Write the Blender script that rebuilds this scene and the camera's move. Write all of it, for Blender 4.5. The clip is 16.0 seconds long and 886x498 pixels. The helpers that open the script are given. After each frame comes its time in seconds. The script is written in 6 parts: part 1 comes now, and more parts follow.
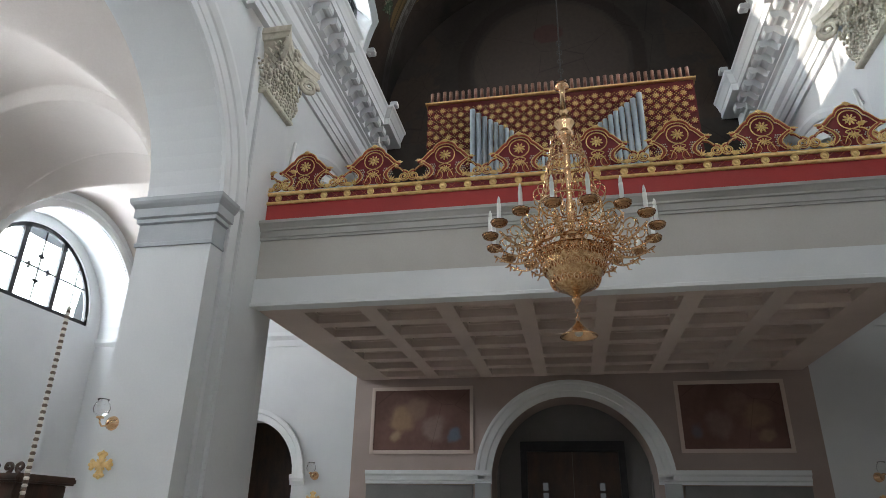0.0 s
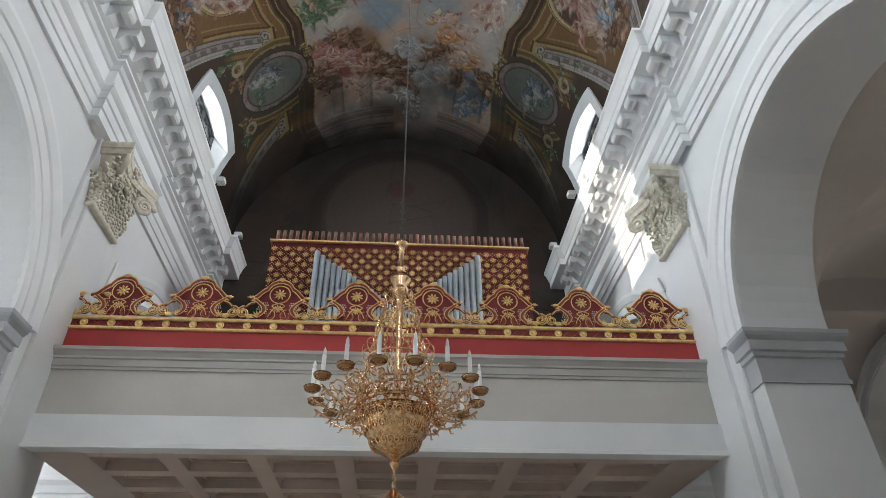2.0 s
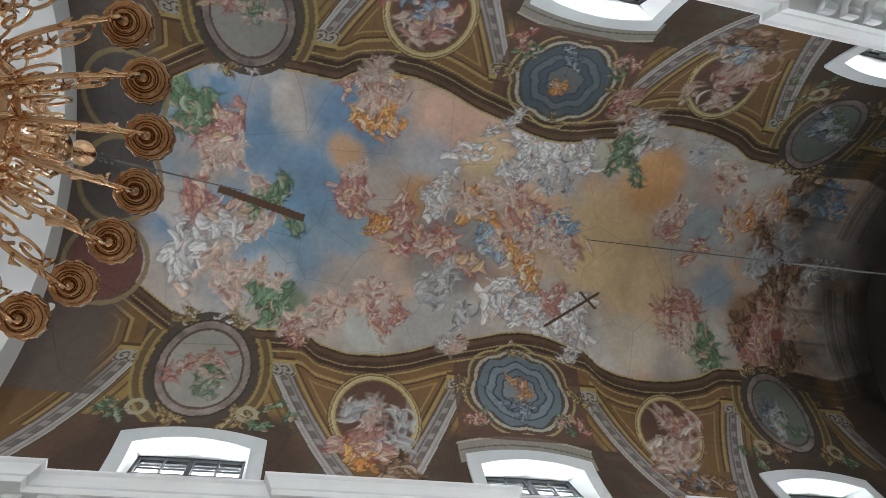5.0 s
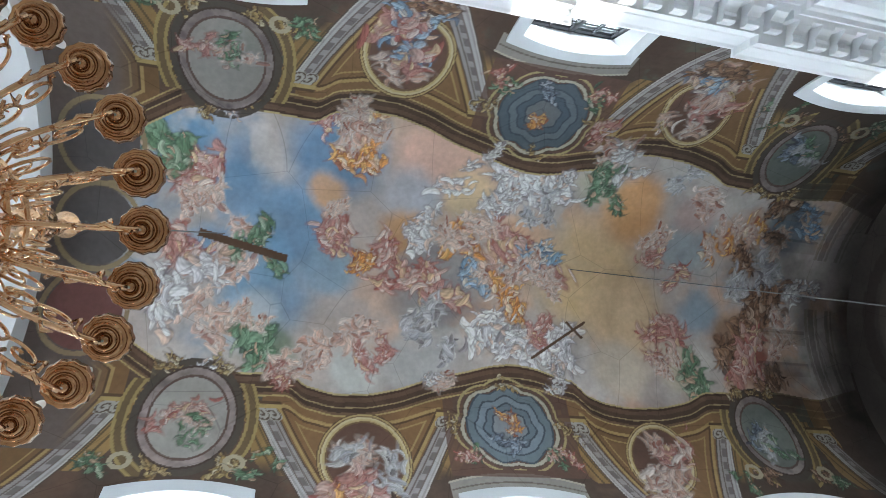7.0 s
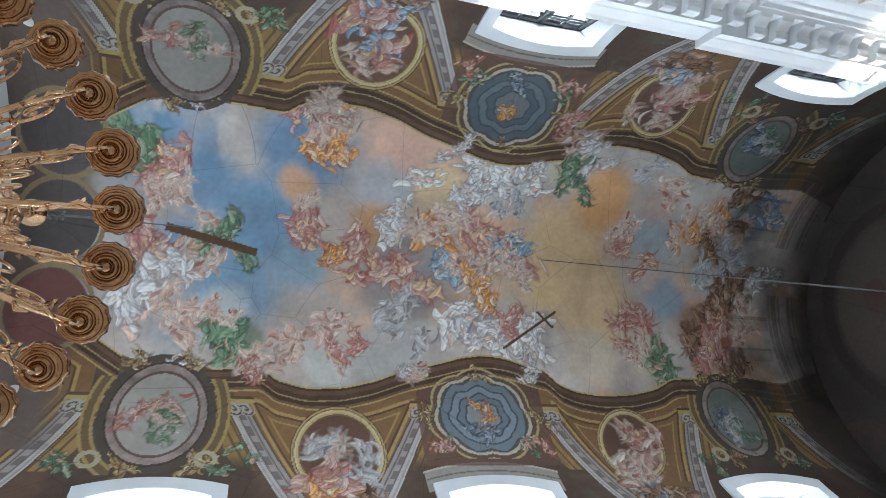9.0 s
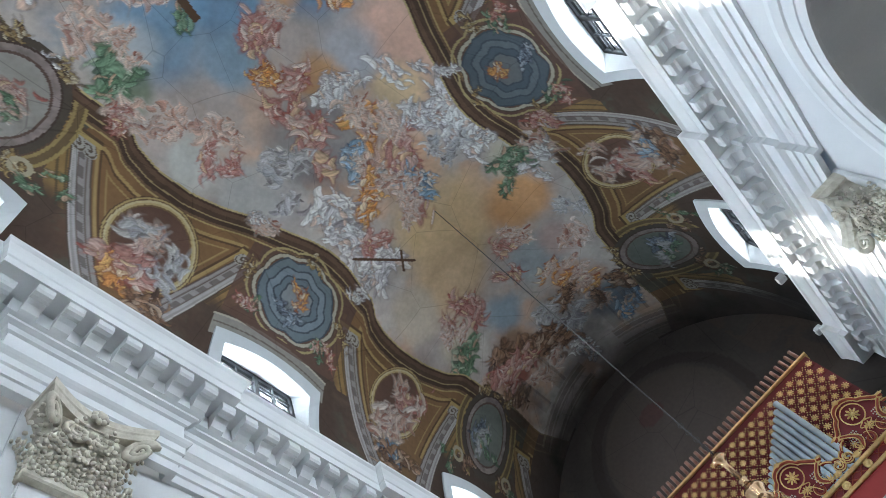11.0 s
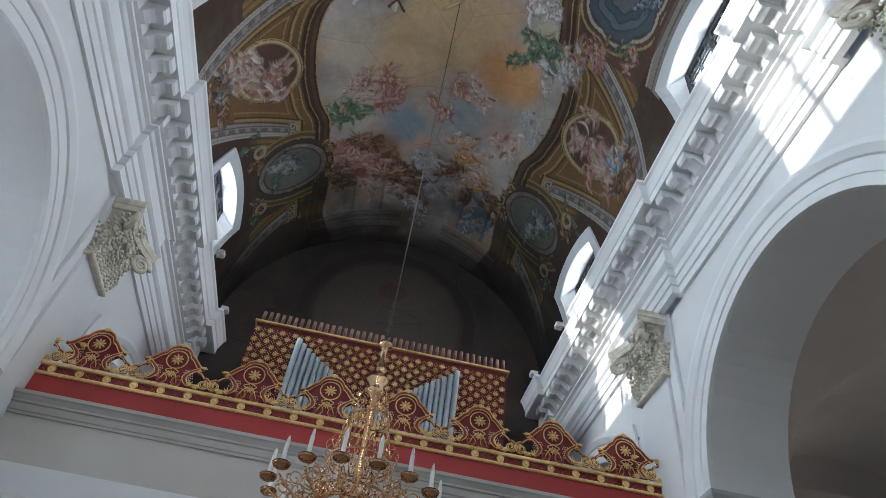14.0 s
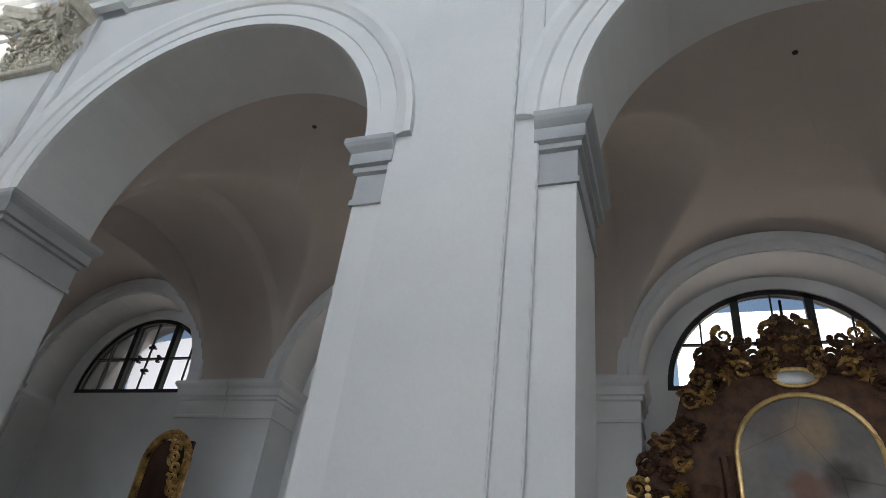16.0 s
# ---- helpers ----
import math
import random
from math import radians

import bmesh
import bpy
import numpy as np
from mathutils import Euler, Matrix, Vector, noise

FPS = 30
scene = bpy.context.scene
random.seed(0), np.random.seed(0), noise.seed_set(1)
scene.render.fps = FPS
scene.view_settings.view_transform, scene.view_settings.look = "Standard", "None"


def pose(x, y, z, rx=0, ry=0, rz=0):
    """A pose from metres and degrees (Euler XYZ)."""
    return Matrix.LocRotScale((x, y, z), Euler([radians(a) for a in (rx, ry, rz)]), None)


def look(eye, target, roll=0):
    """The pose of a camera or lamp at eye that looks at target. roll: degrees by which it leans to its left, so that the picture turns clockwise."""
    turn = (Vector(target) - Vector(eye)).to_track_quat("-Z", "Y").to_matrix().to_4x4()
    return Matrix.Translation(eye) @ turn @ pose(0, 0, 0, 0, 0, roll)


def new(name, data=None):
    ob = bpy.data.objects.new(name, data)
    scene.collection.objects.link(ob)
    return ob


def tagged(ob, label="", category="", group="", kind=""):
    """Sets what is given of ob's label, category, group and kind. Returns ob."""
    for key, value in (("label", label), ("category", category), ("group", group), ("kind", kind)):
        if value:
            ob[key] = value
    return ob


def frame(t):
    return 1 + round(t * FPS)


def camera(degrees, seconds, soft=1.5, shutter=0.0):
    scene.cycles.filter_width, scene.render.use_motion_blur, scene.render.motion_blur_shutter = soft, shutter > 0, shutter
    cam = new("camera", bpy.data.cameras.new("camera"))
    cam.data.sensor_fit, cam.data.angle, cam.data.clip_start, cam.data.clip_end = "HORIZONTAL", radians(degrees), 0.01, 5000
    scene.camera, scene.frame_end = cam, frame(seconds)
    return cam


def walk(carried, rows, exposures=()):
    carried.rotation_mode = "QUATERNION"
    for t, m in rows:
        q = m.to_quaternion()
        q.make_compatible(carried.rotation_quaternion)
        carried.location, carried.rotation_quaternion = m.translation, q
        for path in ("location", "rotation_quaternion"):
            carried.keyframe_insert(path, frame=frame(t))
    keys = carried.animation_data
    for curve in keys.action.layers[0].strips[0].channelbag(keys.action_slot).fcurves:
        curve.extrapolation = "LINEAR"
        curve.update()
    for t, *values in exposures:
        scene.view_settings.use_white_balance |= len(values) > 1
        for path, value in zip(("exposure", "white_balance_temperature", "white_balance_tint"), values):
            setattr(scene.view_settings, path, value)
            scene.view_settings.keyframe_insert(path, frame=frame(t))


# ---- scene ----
cam = camera(68.94, 16.0, soft=0.8)
PATH = [
    (0.0, look((-0.022, 0.009, 1.475), (-1.807, 9.040, 5.379), 0.92)),
    (0.5, look((0.104, 0.172, 1.445), (0.059, 9.322, 5.481), -0.11)),
    (1.0, look((0.089, 0.150, 1.559), (0.463, 8.978, 6.242), 0.24)),
    (1.5, look((0.117, 0.137, 1.635), (0.581, 8.609, 6.926), 0.07)),
    (2.0, look((0.138, 0.064, 1.657), (0.754, 8.185, 7.460), -0.66)),
    (2.5, look((0.018, 0.000, 1.659), (0.712, 7.654, 8.057), -4.60)),
    (3.0, look((-0.116, 0.036, 1.741), (0.242, 7.223, 8.685), -8.63)),
    (3.5, look((-0.046, -0.059, 1.749), (-0.846, 6.504, 9.252), -20.27)),
    (3.8, look((-0.034, 0.031, 1.749), (-1.509, 5.549, 9.957), -29.75)),
    (4.0, look((-0.068, 0.043, 1.711), (-1.870, 4.467, 10.496), -34.53)),
    (4.2, look((-0.127, 0.081, 1.701), (-2.199, 3.479, 10.875), -37.30)),
    (4.5, look((-0.055, 0.046, 1.692), (-1.399, 2.385, 11.322), -48.54)),
    (4.7, look((-0.050, 0.034, 1.656), (-0.636, 1.950, 11.453), -64.21)),
    (6.8, look((0.190, -0.101, 1.724), (0.233, 2.082, 11.483), -85.15)),
    (7.0, look((0.199, -0.097, 1.718), (0.260, 2.162, 11.459), -85.50)),
    (7.5, look((0.231, -0.135, 1.741), (0.311, 2.456, 11.399), -86.14)),
    (8.0, look((0.214, -0.091, 1.720), (0.256, 2.588, 11.354), -86.01)),
    (8.2, look((0.199, -0.088, 1.710), (0.230, 2.591, 11.344), -85.96)),
    (10.3, look((0.015, -0.294, 1.690), (0.095, 2.947, 11.150), -75.59)),
    (10.5, look((0.008, -0.311, 1.694), (0.043, 3.344, 11.002), -68.60)),
    (11.0, look((-0.049, -0.258, 1.740), (-0.300, 4.383, 10.595), -44.93)),
    (11.5, look((-0.074, -0.240, 1.715), (-0.821, 5.415, 9.928), -18.58)),
    (12.0, look((-0.077, -0.137, 1.688), (-0.905, 6.375, 9.232), -5.74)),
    (12.5, look((-0.032, -0.109, 1.602), (-1.008, 6.906, 8.662), 1.05)),
    (13.0, look((-0.136, -0.152, 1.584), (-1.055, 6.947, 8.566), 2.77)),
    (13.5, look((0.057, -0.130, 1.597), (-0.535, 7.015, 8.567), 6.80)),
    (14.0, look((0.116, -0.041, 1.526), (0.670, 6.962, 8.643), 9.08)),
    (14.5, look((0.237, 0.163, 1.610), (2.138, 6.752, 8.888), 11.98)),
    (15.0, look((0.246, 0.206, 1.398), (4.468, 5.856, 8.487), 11.05)),
    (15.5, look((0.442, 0.158, 1.624), (6.718, 4.805, 7.872), 9.71)),
    (16.0, look((0.599, 0.101, 1.646), (8.467, 3.323, 6.911), 7.64)),
]
EXPOSURES = [(0.0, 0.12, 6900, 10), (1.0, 0.42, 7000, 10), (1.5, 0.42, 7000, 10), (2.5, 0.38, 6800, 11), (3.5, 0.35, 6700, 10), (4.5, 0.32, 7100, 11), (6.8, 0.76, 6300, 8), (8.2, 0.76, 6200, 8),
             (10.3, 0.68, 6200, 8), (11.0, 0.44, 6200, 8), (12.5, 0.14, 6300, 9), (13.5, 0.08, 6400, 10), (15.0, 0.02, 6100, 8), (16.0, -0.02, 6800, 11)]
walk(cam, PATH, EXPOSURES)

# ---- light ----
SUN_EL, SUN_DIR = 15.5, (0.90, -0.125)   # elevation, and the way the sunlight travels over the ground
world = bpy.data.worlds.new("sky")
scene.world = world
world.use_nodes = True
wn = world.node_tree.nodes
sky = wn.new("ShaderNodeTexSky")
sky.sky_type, sky.sun_disc = 'NISHITA', False
sky.sun_elevation = radians(SUN_EL)
sky.sun_rotation = math.atan2(-SUN_DIR[0], -SUN_DIR[1])
world.node_tree.links.new(sky.outputs[0], wn["Background"].inputs[0])
wn["Background"].inputs[1].default_value = 0.15
sun = new("sun", bpy.data.lights.new("sun", 'SUN'))
sun.data.energy, sun.data.angle, sun.data.color = 5.0, radians(0.6), (1.0, 0.95, 0.86)
_h = math.hypot(*SUN_DIR)
sun.matrix_world = look((0, 0, 30), (SUN_DIR[0] / _h * 10, SUN_DIR[1] / _h * 10, 30 - 10 * math.tan(radians(SUN_EL))))


def sky_lamp(x, y, z, to, w, h, watts, colour=(0.80, 0.90, 1.0), spread=180):
    """Daylight from an area lamp: a window's opening, or added chancel fill without one."""
    ob = new("window_daylight", bpy.data.lights.new("window_daylight", 'AREA'))
    ob.data.shape, ob.data.size, ob.data.size_y, ob.data.energy, ob.data.color = 'RECTANGLE', w, h, watts, colour
    ob.matrix_world = look((x, y, z), to)
    ob.data.spread = radians(spread)
    return ob


# ---- measures of the church ----
PIL = 4.87            # face of the pilasters from the axis
WALL = 5.00           # face of the nave walls
BACK = 6.20           # aisle side of the arcade
OUT = 11.40           # outer wall of the aisles
BAY = 7.04
PIERS = (-5.21, 1.83, 8.87)
BAYS = (-8.73, -1.69, 5.35, 12.39)
WEST, EAST = 14.80, -5.4
GABLE = 15.7          # the painted end wall of the vault, set back over the organ
SPRING, RAD = 5.92, 2.45
ARCH_Z = 9.45         # underside of the architrave
CORN_Z = 11.45        # top of the cornice
APEX, VSPRING, VHALF = 17.3, 12.2, 4.95
WINDOWS = ((-1.6, 1.30), (5.0, 1.38), (11.85, 1.42))   # centre and half width of the upper windows

for sx in (-1, 1):
    for wy, wh in WINDOWS:
        sky_lamp(sx * 5.40, wy, 13.45, (0, wy, 12.6), 1.75, 2.5, 170 if sx < 0 else 145, (0.77, 0.89, 1.0) if sx < 0 else (0.84, 0.92, 1.0), 125)
    for by in BAYS[1:]:
        sky_lamp(sx * 12.7, by, 6.95, (0, by, 5.2), 3.4, 1.6, 320 if sx < 0 else (24 if by < 9 else 13), (0.80, 0.90, 1.0) if sx < 0 else (1.0, 0.91, 0.84))
    sky_lamp(sx * 4.2, -9.0, 13.0, (0, -3.0, 7.0), 1.8, 2.6, 270, (0.88, 0.94, 1.0))   # made-up fill light from behind the viewer; no chancel windows stand there


# ---- materials ----
def material(name):
    m = bpy.data.materials.new(name)
    m.use_nodes = True
    return m, m.node_tree.nodes, m.node_tree.links, m.node_tree.nodes["Principled BSDF"]


def surface(name, a, b, rough=0.6, metal=0.0, scale=3.0, fine=60.0, bump=0.1, spec=0.5, vary=0.0, stretch=(1, 1, 1)):
    """A surface that drifts between two colours, with large stains, fine grain and relief."""
    m, n, l, p = material(name)
    co = n.new("ShaderNodeTexCoord")
    mp = n.new("ShaderNodeMapping")
    mp.inputs["Scale"].default_value = stretch
    l.new(co.outputs["Object"], mp.inputs[0])
    big = n.new("ShaderNodeTexNoise")
    big.inputs["Scale"].default_value, big.inputs["Detail"].default_value = scale, 6
    small = n.new("ShaderNodeTexNoise")
    small.inputs["Scale"].default_value, small.inputs["Detail"].default_value = fine, 3
    for t in (big, small):
        l.new(mp.outputs[0], t.inputs["Vector"])
    add = n.new("ShaderNodeMath")
    add.operation = 'MULTIPLY_ADD'
    add.inputs[1].default_value = 0.35
    l.new(small.outputs[0], add.inputs[0])
    l.new(big.outputs[0], add.inputs[2])
    ramp = n.new("ShaderNodeMapRange")
    ramp.inputs[1].default_value, ramp.inputs[2].default_value = 0.45, 0.9
    l.new(add.outputs[0], ramp.inputs[0])
    mix = n.new("ShaderNodeMix")
    mix.data_type = 'RGBA'
    mix.inputs[6].default_value, mix.inputs[7].default_value = (*a, 1), (*b, 1)
    l.new(ramp.outputs[0], mix.inputs[0])
    out = mix.outputs[2]
    if vary:
        info = n.new("ShaderNodeObjectInfo")
        hsv = n.new("ShaderNodeHueSaturation")
        mr = n.new("ShaderNodeMapRange")
        mr.inputs[3].default_value, mr.inputs[4].default_value = 1 - vary, 1 + vary
        l.new(info.outputs["Random"], mr.inputs[0])
        l.new(mr.outputs[0], hsv.inputs["Value"])
        l.new(out, hsv.inputs["Color"])
        out = hsv.outputs[0]
    l.new(out, p.inputs["Base Color"])
    rr = n.new("ShaderNodeMapRange")
    rr.inputs[3].default_value, rr.inputs[4].default_value = max(0.03, rough - 0.1), min(1, rough + 0.12)
    l.new(big.outputs[0], rr.inputs[0])
    l.new(rr.outputs[0], p.inputs["Roughness"])
    p.inputs["Metallic"].default_value = metal
    p.inputs["Specular IOR Level"].default_value = spec
    bp = n.new("ShaderNodeBump")
    bp.inputs["Strength"].default_value, bp.inputs["Distance"].default_value = bump, 0.01
    l.new(add.outputs[0], bp.inputs["Height"])
    l.new(bp.outputs[0], p.inputs["Normal"])
    return m


PLASTER = surface("white_plaster", (0.66, 0.675, 0.69), (0.75, 0.76, 0.765), 0.75, scale=0.7, fine=35, bump=0.12, spec=0.3)
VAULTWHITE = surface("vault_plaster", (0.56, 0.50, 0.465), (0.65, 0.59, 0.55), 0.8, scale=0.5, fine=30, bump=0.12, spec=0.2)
STUCCO = surface("white_stucco_moulding", (0.72, 0.74, 0.755), (0.80, 0.81, 0.815), 0.6, scale=1.2, fine=50, bump=0.1, spec=0.35)
GREYWHITE = surface("grey_white_paint", (0.50, 0.53, 0.55), (0.58, 0.61, 0.63), 0.65, scale=1.2, fine=50, bump=0.1)
GREYTRIM = surface("grey_painted_moulding", (0.36, 0.38, 0.40), (0.44, 0.455, 0.47), 0.6, scale=1.5, fine=50, bump=0.1)
GREYPANEL = surface("grey_painted_panel", (0.50, 0.475, 0.445), (0.58, 0.555, 0.52), 0.7, scale=0.8, fine=40, bump=0.1)
BEIGE = surface("beige_soffit_paint", (0.55, 0.445, 0.395), (0.64, 0.525, 0.47), 0.75, scale=1.0, fine=40, bump=0.1)
GALLERYTRIM = surface("warm_grey_gallery_moulding", (0.41, 0.40, 0.38), (0.49, 0.475, 0.455), 0.6, scale=1.5, fine=50, bump=0.1)
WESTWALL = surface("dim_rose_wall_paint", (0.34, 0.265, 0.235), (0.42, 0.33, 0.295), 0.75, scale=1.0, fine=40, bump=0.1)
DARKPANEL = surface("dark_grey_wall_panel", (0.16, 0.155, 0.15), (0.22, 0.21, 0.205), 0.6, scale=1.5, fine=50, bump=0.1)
IVORY = surface("ivory_stucco_capital", (0.52, 0.47, 0.37), (0.76, 0.72, 0.62), 0.65, scale=9, fine=60, bump=0.3)
GOLD = surface("gilding", (0.76, 0.48, 0.17), (0.95, 0.72, 0.36), 0.34, metal=0.6, scale=14, fine=90, bump=0.25)
GILTWOOD = surface("worn_gilded_wood", (0.07, 0.035, 0.016), (0.72, 0.44, 0.15), 0.35, metal=0.6, scale=7, fine=40, bump=0.4)
BRONZE = surface("dark_polished_bronze", (0.40, 0.215, 0.11), (0.60, 0.35, 0.19), 0.17, metal=1.0, scale=3, fine=30, bump=0.02)
BRASS = surface("polished_brass", (0.72, 0.42, 0.22), (0.95, 0.66, 0.42), 0.17, metal=1.0, scale=12, fine=80, bump=0.12)
FILIGREE = surface("chased_brass", (0.46, 0.24, 0.10), (0.95, 0.66, 0.38), 0.2, metal=1.0, scale=24, fine=60, bump=0.8)
CRIMSON = surface("crimson_paint", (0.36, 0.026, 0.026), (0.44, 0.040, 0.036), 0.5, scale=1.5, fine=40, bump=0.08)
WINE = surface("wine_red_lattice", (0.19, 0.013, 0.022), (0.29, 0.024, 0.034), 0.5, scale=8, fine=70, bump=0.2)
OXBLOOD = surface("oxblood_case_panel", (0.12, 0.011, 0.014), (0.17, 0.018, 0.020), 0.5, scale=6, fine=60, bump=0.2)
SCARLET = surface("scarlet_carving", (0.30, 0.045, 0.022), (0.42, 0.075, 0.035), 0.42, scale=10, fine=60, bump=0.2)
TIN = surface("tin_pipe", (0.46, 0.54, 0.62), (0.62, 0.69, 0.76), 0.36, metal=0.55, scale=6, fine=50, bump=0.05, vary=0.08)
COPPER = surface("dull_copper_pipe", (0.17, 0.075, 0.05), (0.34, 0.18, 0.13), 0.4, metal=0.35, scale=9, fine=60, bump=0.1, vary=0.2)
WOOD = surface("dark_carved_wood", (0.022, 0.011, 0.007), (0.075, 0.035, 0.02), 0.42, scale=5, fine=40, bump=0.3, stretch=(1, 1, 0.3))
ALTARWOOD = surface("brown_carved_altar_wood", (0.055, 0.026, 0.016), (0.17, 0.085, 0.05), 0.62, scale=6, fine=40, bump=0.3, spec=0.25)
BLACK = surface("black_iron", (0.012, 0.013, 0.015), (0.03, 0.032, 0.035), 0.45, metal=0.3, scale=6, fine=50)
STEELGREY = surface("grey_lamp_housing", (0.45, 0.46, 0.48), (0.6, 0.61, 0.62), 0.35, metal=0.5, scale=5, fine=50)
CANDLE = surface("white_candle_tube", (0.78, 0.78, 0.76), (0.86, 0.86, 0.84), 0.4, scale=6, fine=40, bump=0.04)
ROPE = surface("grey_cable", (0.03, 0.028, 0.026), (0.06, 0.057, 0.054), 0.6, scale=20, fine=80, bump=0.3)
STRIPE_DARK = surface("dark_pole_stripe", (0.10, 0.07, 0.05), (0.16, 0.11, 0.08), 0.5, scale=8, fine=60)
STRIPE_LIGHT = surface("pale_pole_stripe", (0.60, 0.56, 0.50), (0.70, 0.66, 0.60), 0.5, scale=8, fine=60)
STONE = surface("polished_stone_floor", (0.46, 0.41, 0.36), (0.58, 0.53, 0.47), 0.35, scale=1.2, fine=25, bump=0.05)


def glass(name, tint=(1, 1, 1), rough=0.0):
    m, n, l, p = material(name)
    p.inputs["Base Color"].default_value = (*tint, 1)
    p.inputs["Transmission Weight"].default_value = 1.0
    p.inputs["Roughness"].default_value = rough
    p.inputs["IOR"].default_value = 1.3
    return m


GLASS = glass("window_glass", (0.95, 0.97, 1.0), 0.05)
GLOBE = glass("clear_globe_glass")


def daylight(name, colour, strength):
    """Bright sky and haze outside the windows."""
    m, n, l, p = material(name)
    e = n.new("ShaderNodeEmission")
    t = n.new("ShaderNodeTexNoise")
    t.inputs["Scale"].default_value = 0.5
    r = n.new("ShaderNodeMix")
    r.data_type = 'RGBA'
    r.inputs[6].default_value = (*colour, 1)
    r.inputs[7].default_value = (colour[0] * 0.82, colour[1] * 0.9, colour[2], 1)
    l.new(t.outputs[0], r.inputs[0])
    l.new(r.outputs[2], e.inputs[0])
    e.inputs[1].default_value = strength
    l.new(e.outputs[0], n["Material Output"].inputs[0])
    return m


DOORPANE = daylight("daylight_behind_door_glass", (0.9, 0.95, 1.0), 0.06)


def painted(name, rough=0.85):
    """Fresco: the painted colours lie on the plaster as a colour layer, broken by fine brushwork and craquelure."""
    m, n, l, p = material(name)
    at = n.new("ShaderNodeAttribute")
    at.attribute_name = "fresco"
    co = n.new("ShaderNodeTexCoord")
    t = n.new("ShaderNodeTexNoise")
    t.inputs["Scale"].default_value, t.inputs["Detail"].default_value = 9.0, 8
    l.new(co.outputs["Object"], t.inputs["Vector"])
    mr = n.new("ShaderNodeMapRange")
    mr.inputs[1].default_value, mr.inputs[2].default_value = 0.3, 0.7
    mr.inputs[3].default_value, mr.inputs[4].default_value = 0.93, 1.06
    l.new(t.outputs[0], mr.inputs[0])
    v = n.new("ShaderNodeTexVoronoi")
    v.feature = 'DISTANCE_TO_EDGE'
    v.inputs["Scale"].default_value = 0.55
    l.new(co.outputs["Object"], v.inputs["Vector"])
    cr = n.new("ShaderNodeMapRange")
    cr.inputs[1].default_value, cr.inputs[2].default_value = 0.0, 0.006
    cr.inputs[3].default_value, cr.inputs[4].default_value = 0.72, 1.0
    l.new(v.outputs["Distance"], cr.inputs[0])
    mul = n.new("ShaderNodeMath")
    mul.operation = 'MULTIPLY'
    l.new(mr.outputs[0], mul.inputs[0])
    l.new(cr.outputs[0], mul.inputs[1])
    hsv = n.new("ShaderNodeHueSaturation")
    l.new(at.outputs["Color"], hsv.inputs["Color"])
    l.new(mul.outputs[0], hsv.inputs["Value"])
    l.new(hsv.outputs[0], p.inputs["Base Color"])
    p.inputs["Roughness"].default_value = rough
    p.inputs["Specular IOR Level"].default_value = 0.2
    b = n.new("ShaderNodeBump")
    b.inputs["Strength"].default_value, b.inputs["Distance"].default_value = 0.1, 0.01
    l.new(t.outputs[0], b.inputs["Height"])
    l.new(b.outputs[0], p.inputs["Normal"])
    return m


FRESCO = painted("fresco")


# ---- building helpers ----
def part(name, bm, mat, parent=None, label="", smooth=False):
    me = bm if isinstance(bm, bpy.types.Mesh) else bpy.data.meshes.new(name)
    if me is not bm:
        bmesh.ops.recalc_face_normals(bm, faces=bm.faces)
        bm.to_mesh(me)
        bm.free()
        if smooth:
            me.polygons.foreach_set("use_smooth", [True] * len(me.polygons))
    if mat is not None and not me.materials:
        me.materials.append(mat)
    ob = new(name, me)
    if parent is not None:
        ob.parent = parent
    if label:
        ob["label"] = label
    return ob


def thing(name, at=(0, 0, 0), rz=0.0, label="", category="", group="", kind=""):
    ob = new(name)
    ob.empty_display_size = 0.2
    ob.matrix_basis = pose(*at, 0, 0, rz)
    return tagged(ob, label, category, group, kind)


def box(bm, x0, x1, y0, y1, z0, z1):
    v = [bm.verts.new((x, y, z)) for z in (z0, z1) for y in (y0, y1) for x in (x0, x1)]
    for f in ((0, 1, 3, 2), (4, 6, 7, 5), (0, 4, 5, 1), (1, 5, 7, 3), (3, 7, 6, 2), (2, 6, 4, 0)):
        bm.faces.new([v[i] for i in f])
    return v


def boxed(*a):
    bm = bmesh.new()
    box(bm, *a)
    return bm


def bevelled(x0, x1, y0, y1, z0, z1, w=0.01):
    bm = boxed(x0, x1, y0, y1, z0, z1)
    bmesh.ops.bevel(bm, geom=bm.edges[:], offset=w, segments=2, affect='EDGES')
    return bm


def skin(bm, rings, closed=True, caps=False):
    """Joins rings of equally many points with faces."""
    vs = [[bm.verts.new(p) for p in r] for r in rings]
    n = len(vs[0])
    for a, b in zip(vs, vs[1:]):
        for i in range(n if closed else n - 1):
            j = (i + 1) % n
            bm.faces.new((a[i], a[j], b[j], b[i]))
    if caps and closed:
        bm.faces.new(vs[0])
        bm.faces.new(vs[-1])
    return vs


def lathe(bm, prof, seg=24, at=(0, 0, 0)):
    """Turns a profile of (radius, height) about the upright axis."""
    skin(bm, [[(at[0] + r * math.cos(2 * math.pi * i / seg), at[1] + r * math.sin(2 * math.pi * i / seg), at[2] + z)
               for i in range(seg)] for r, z in prof])


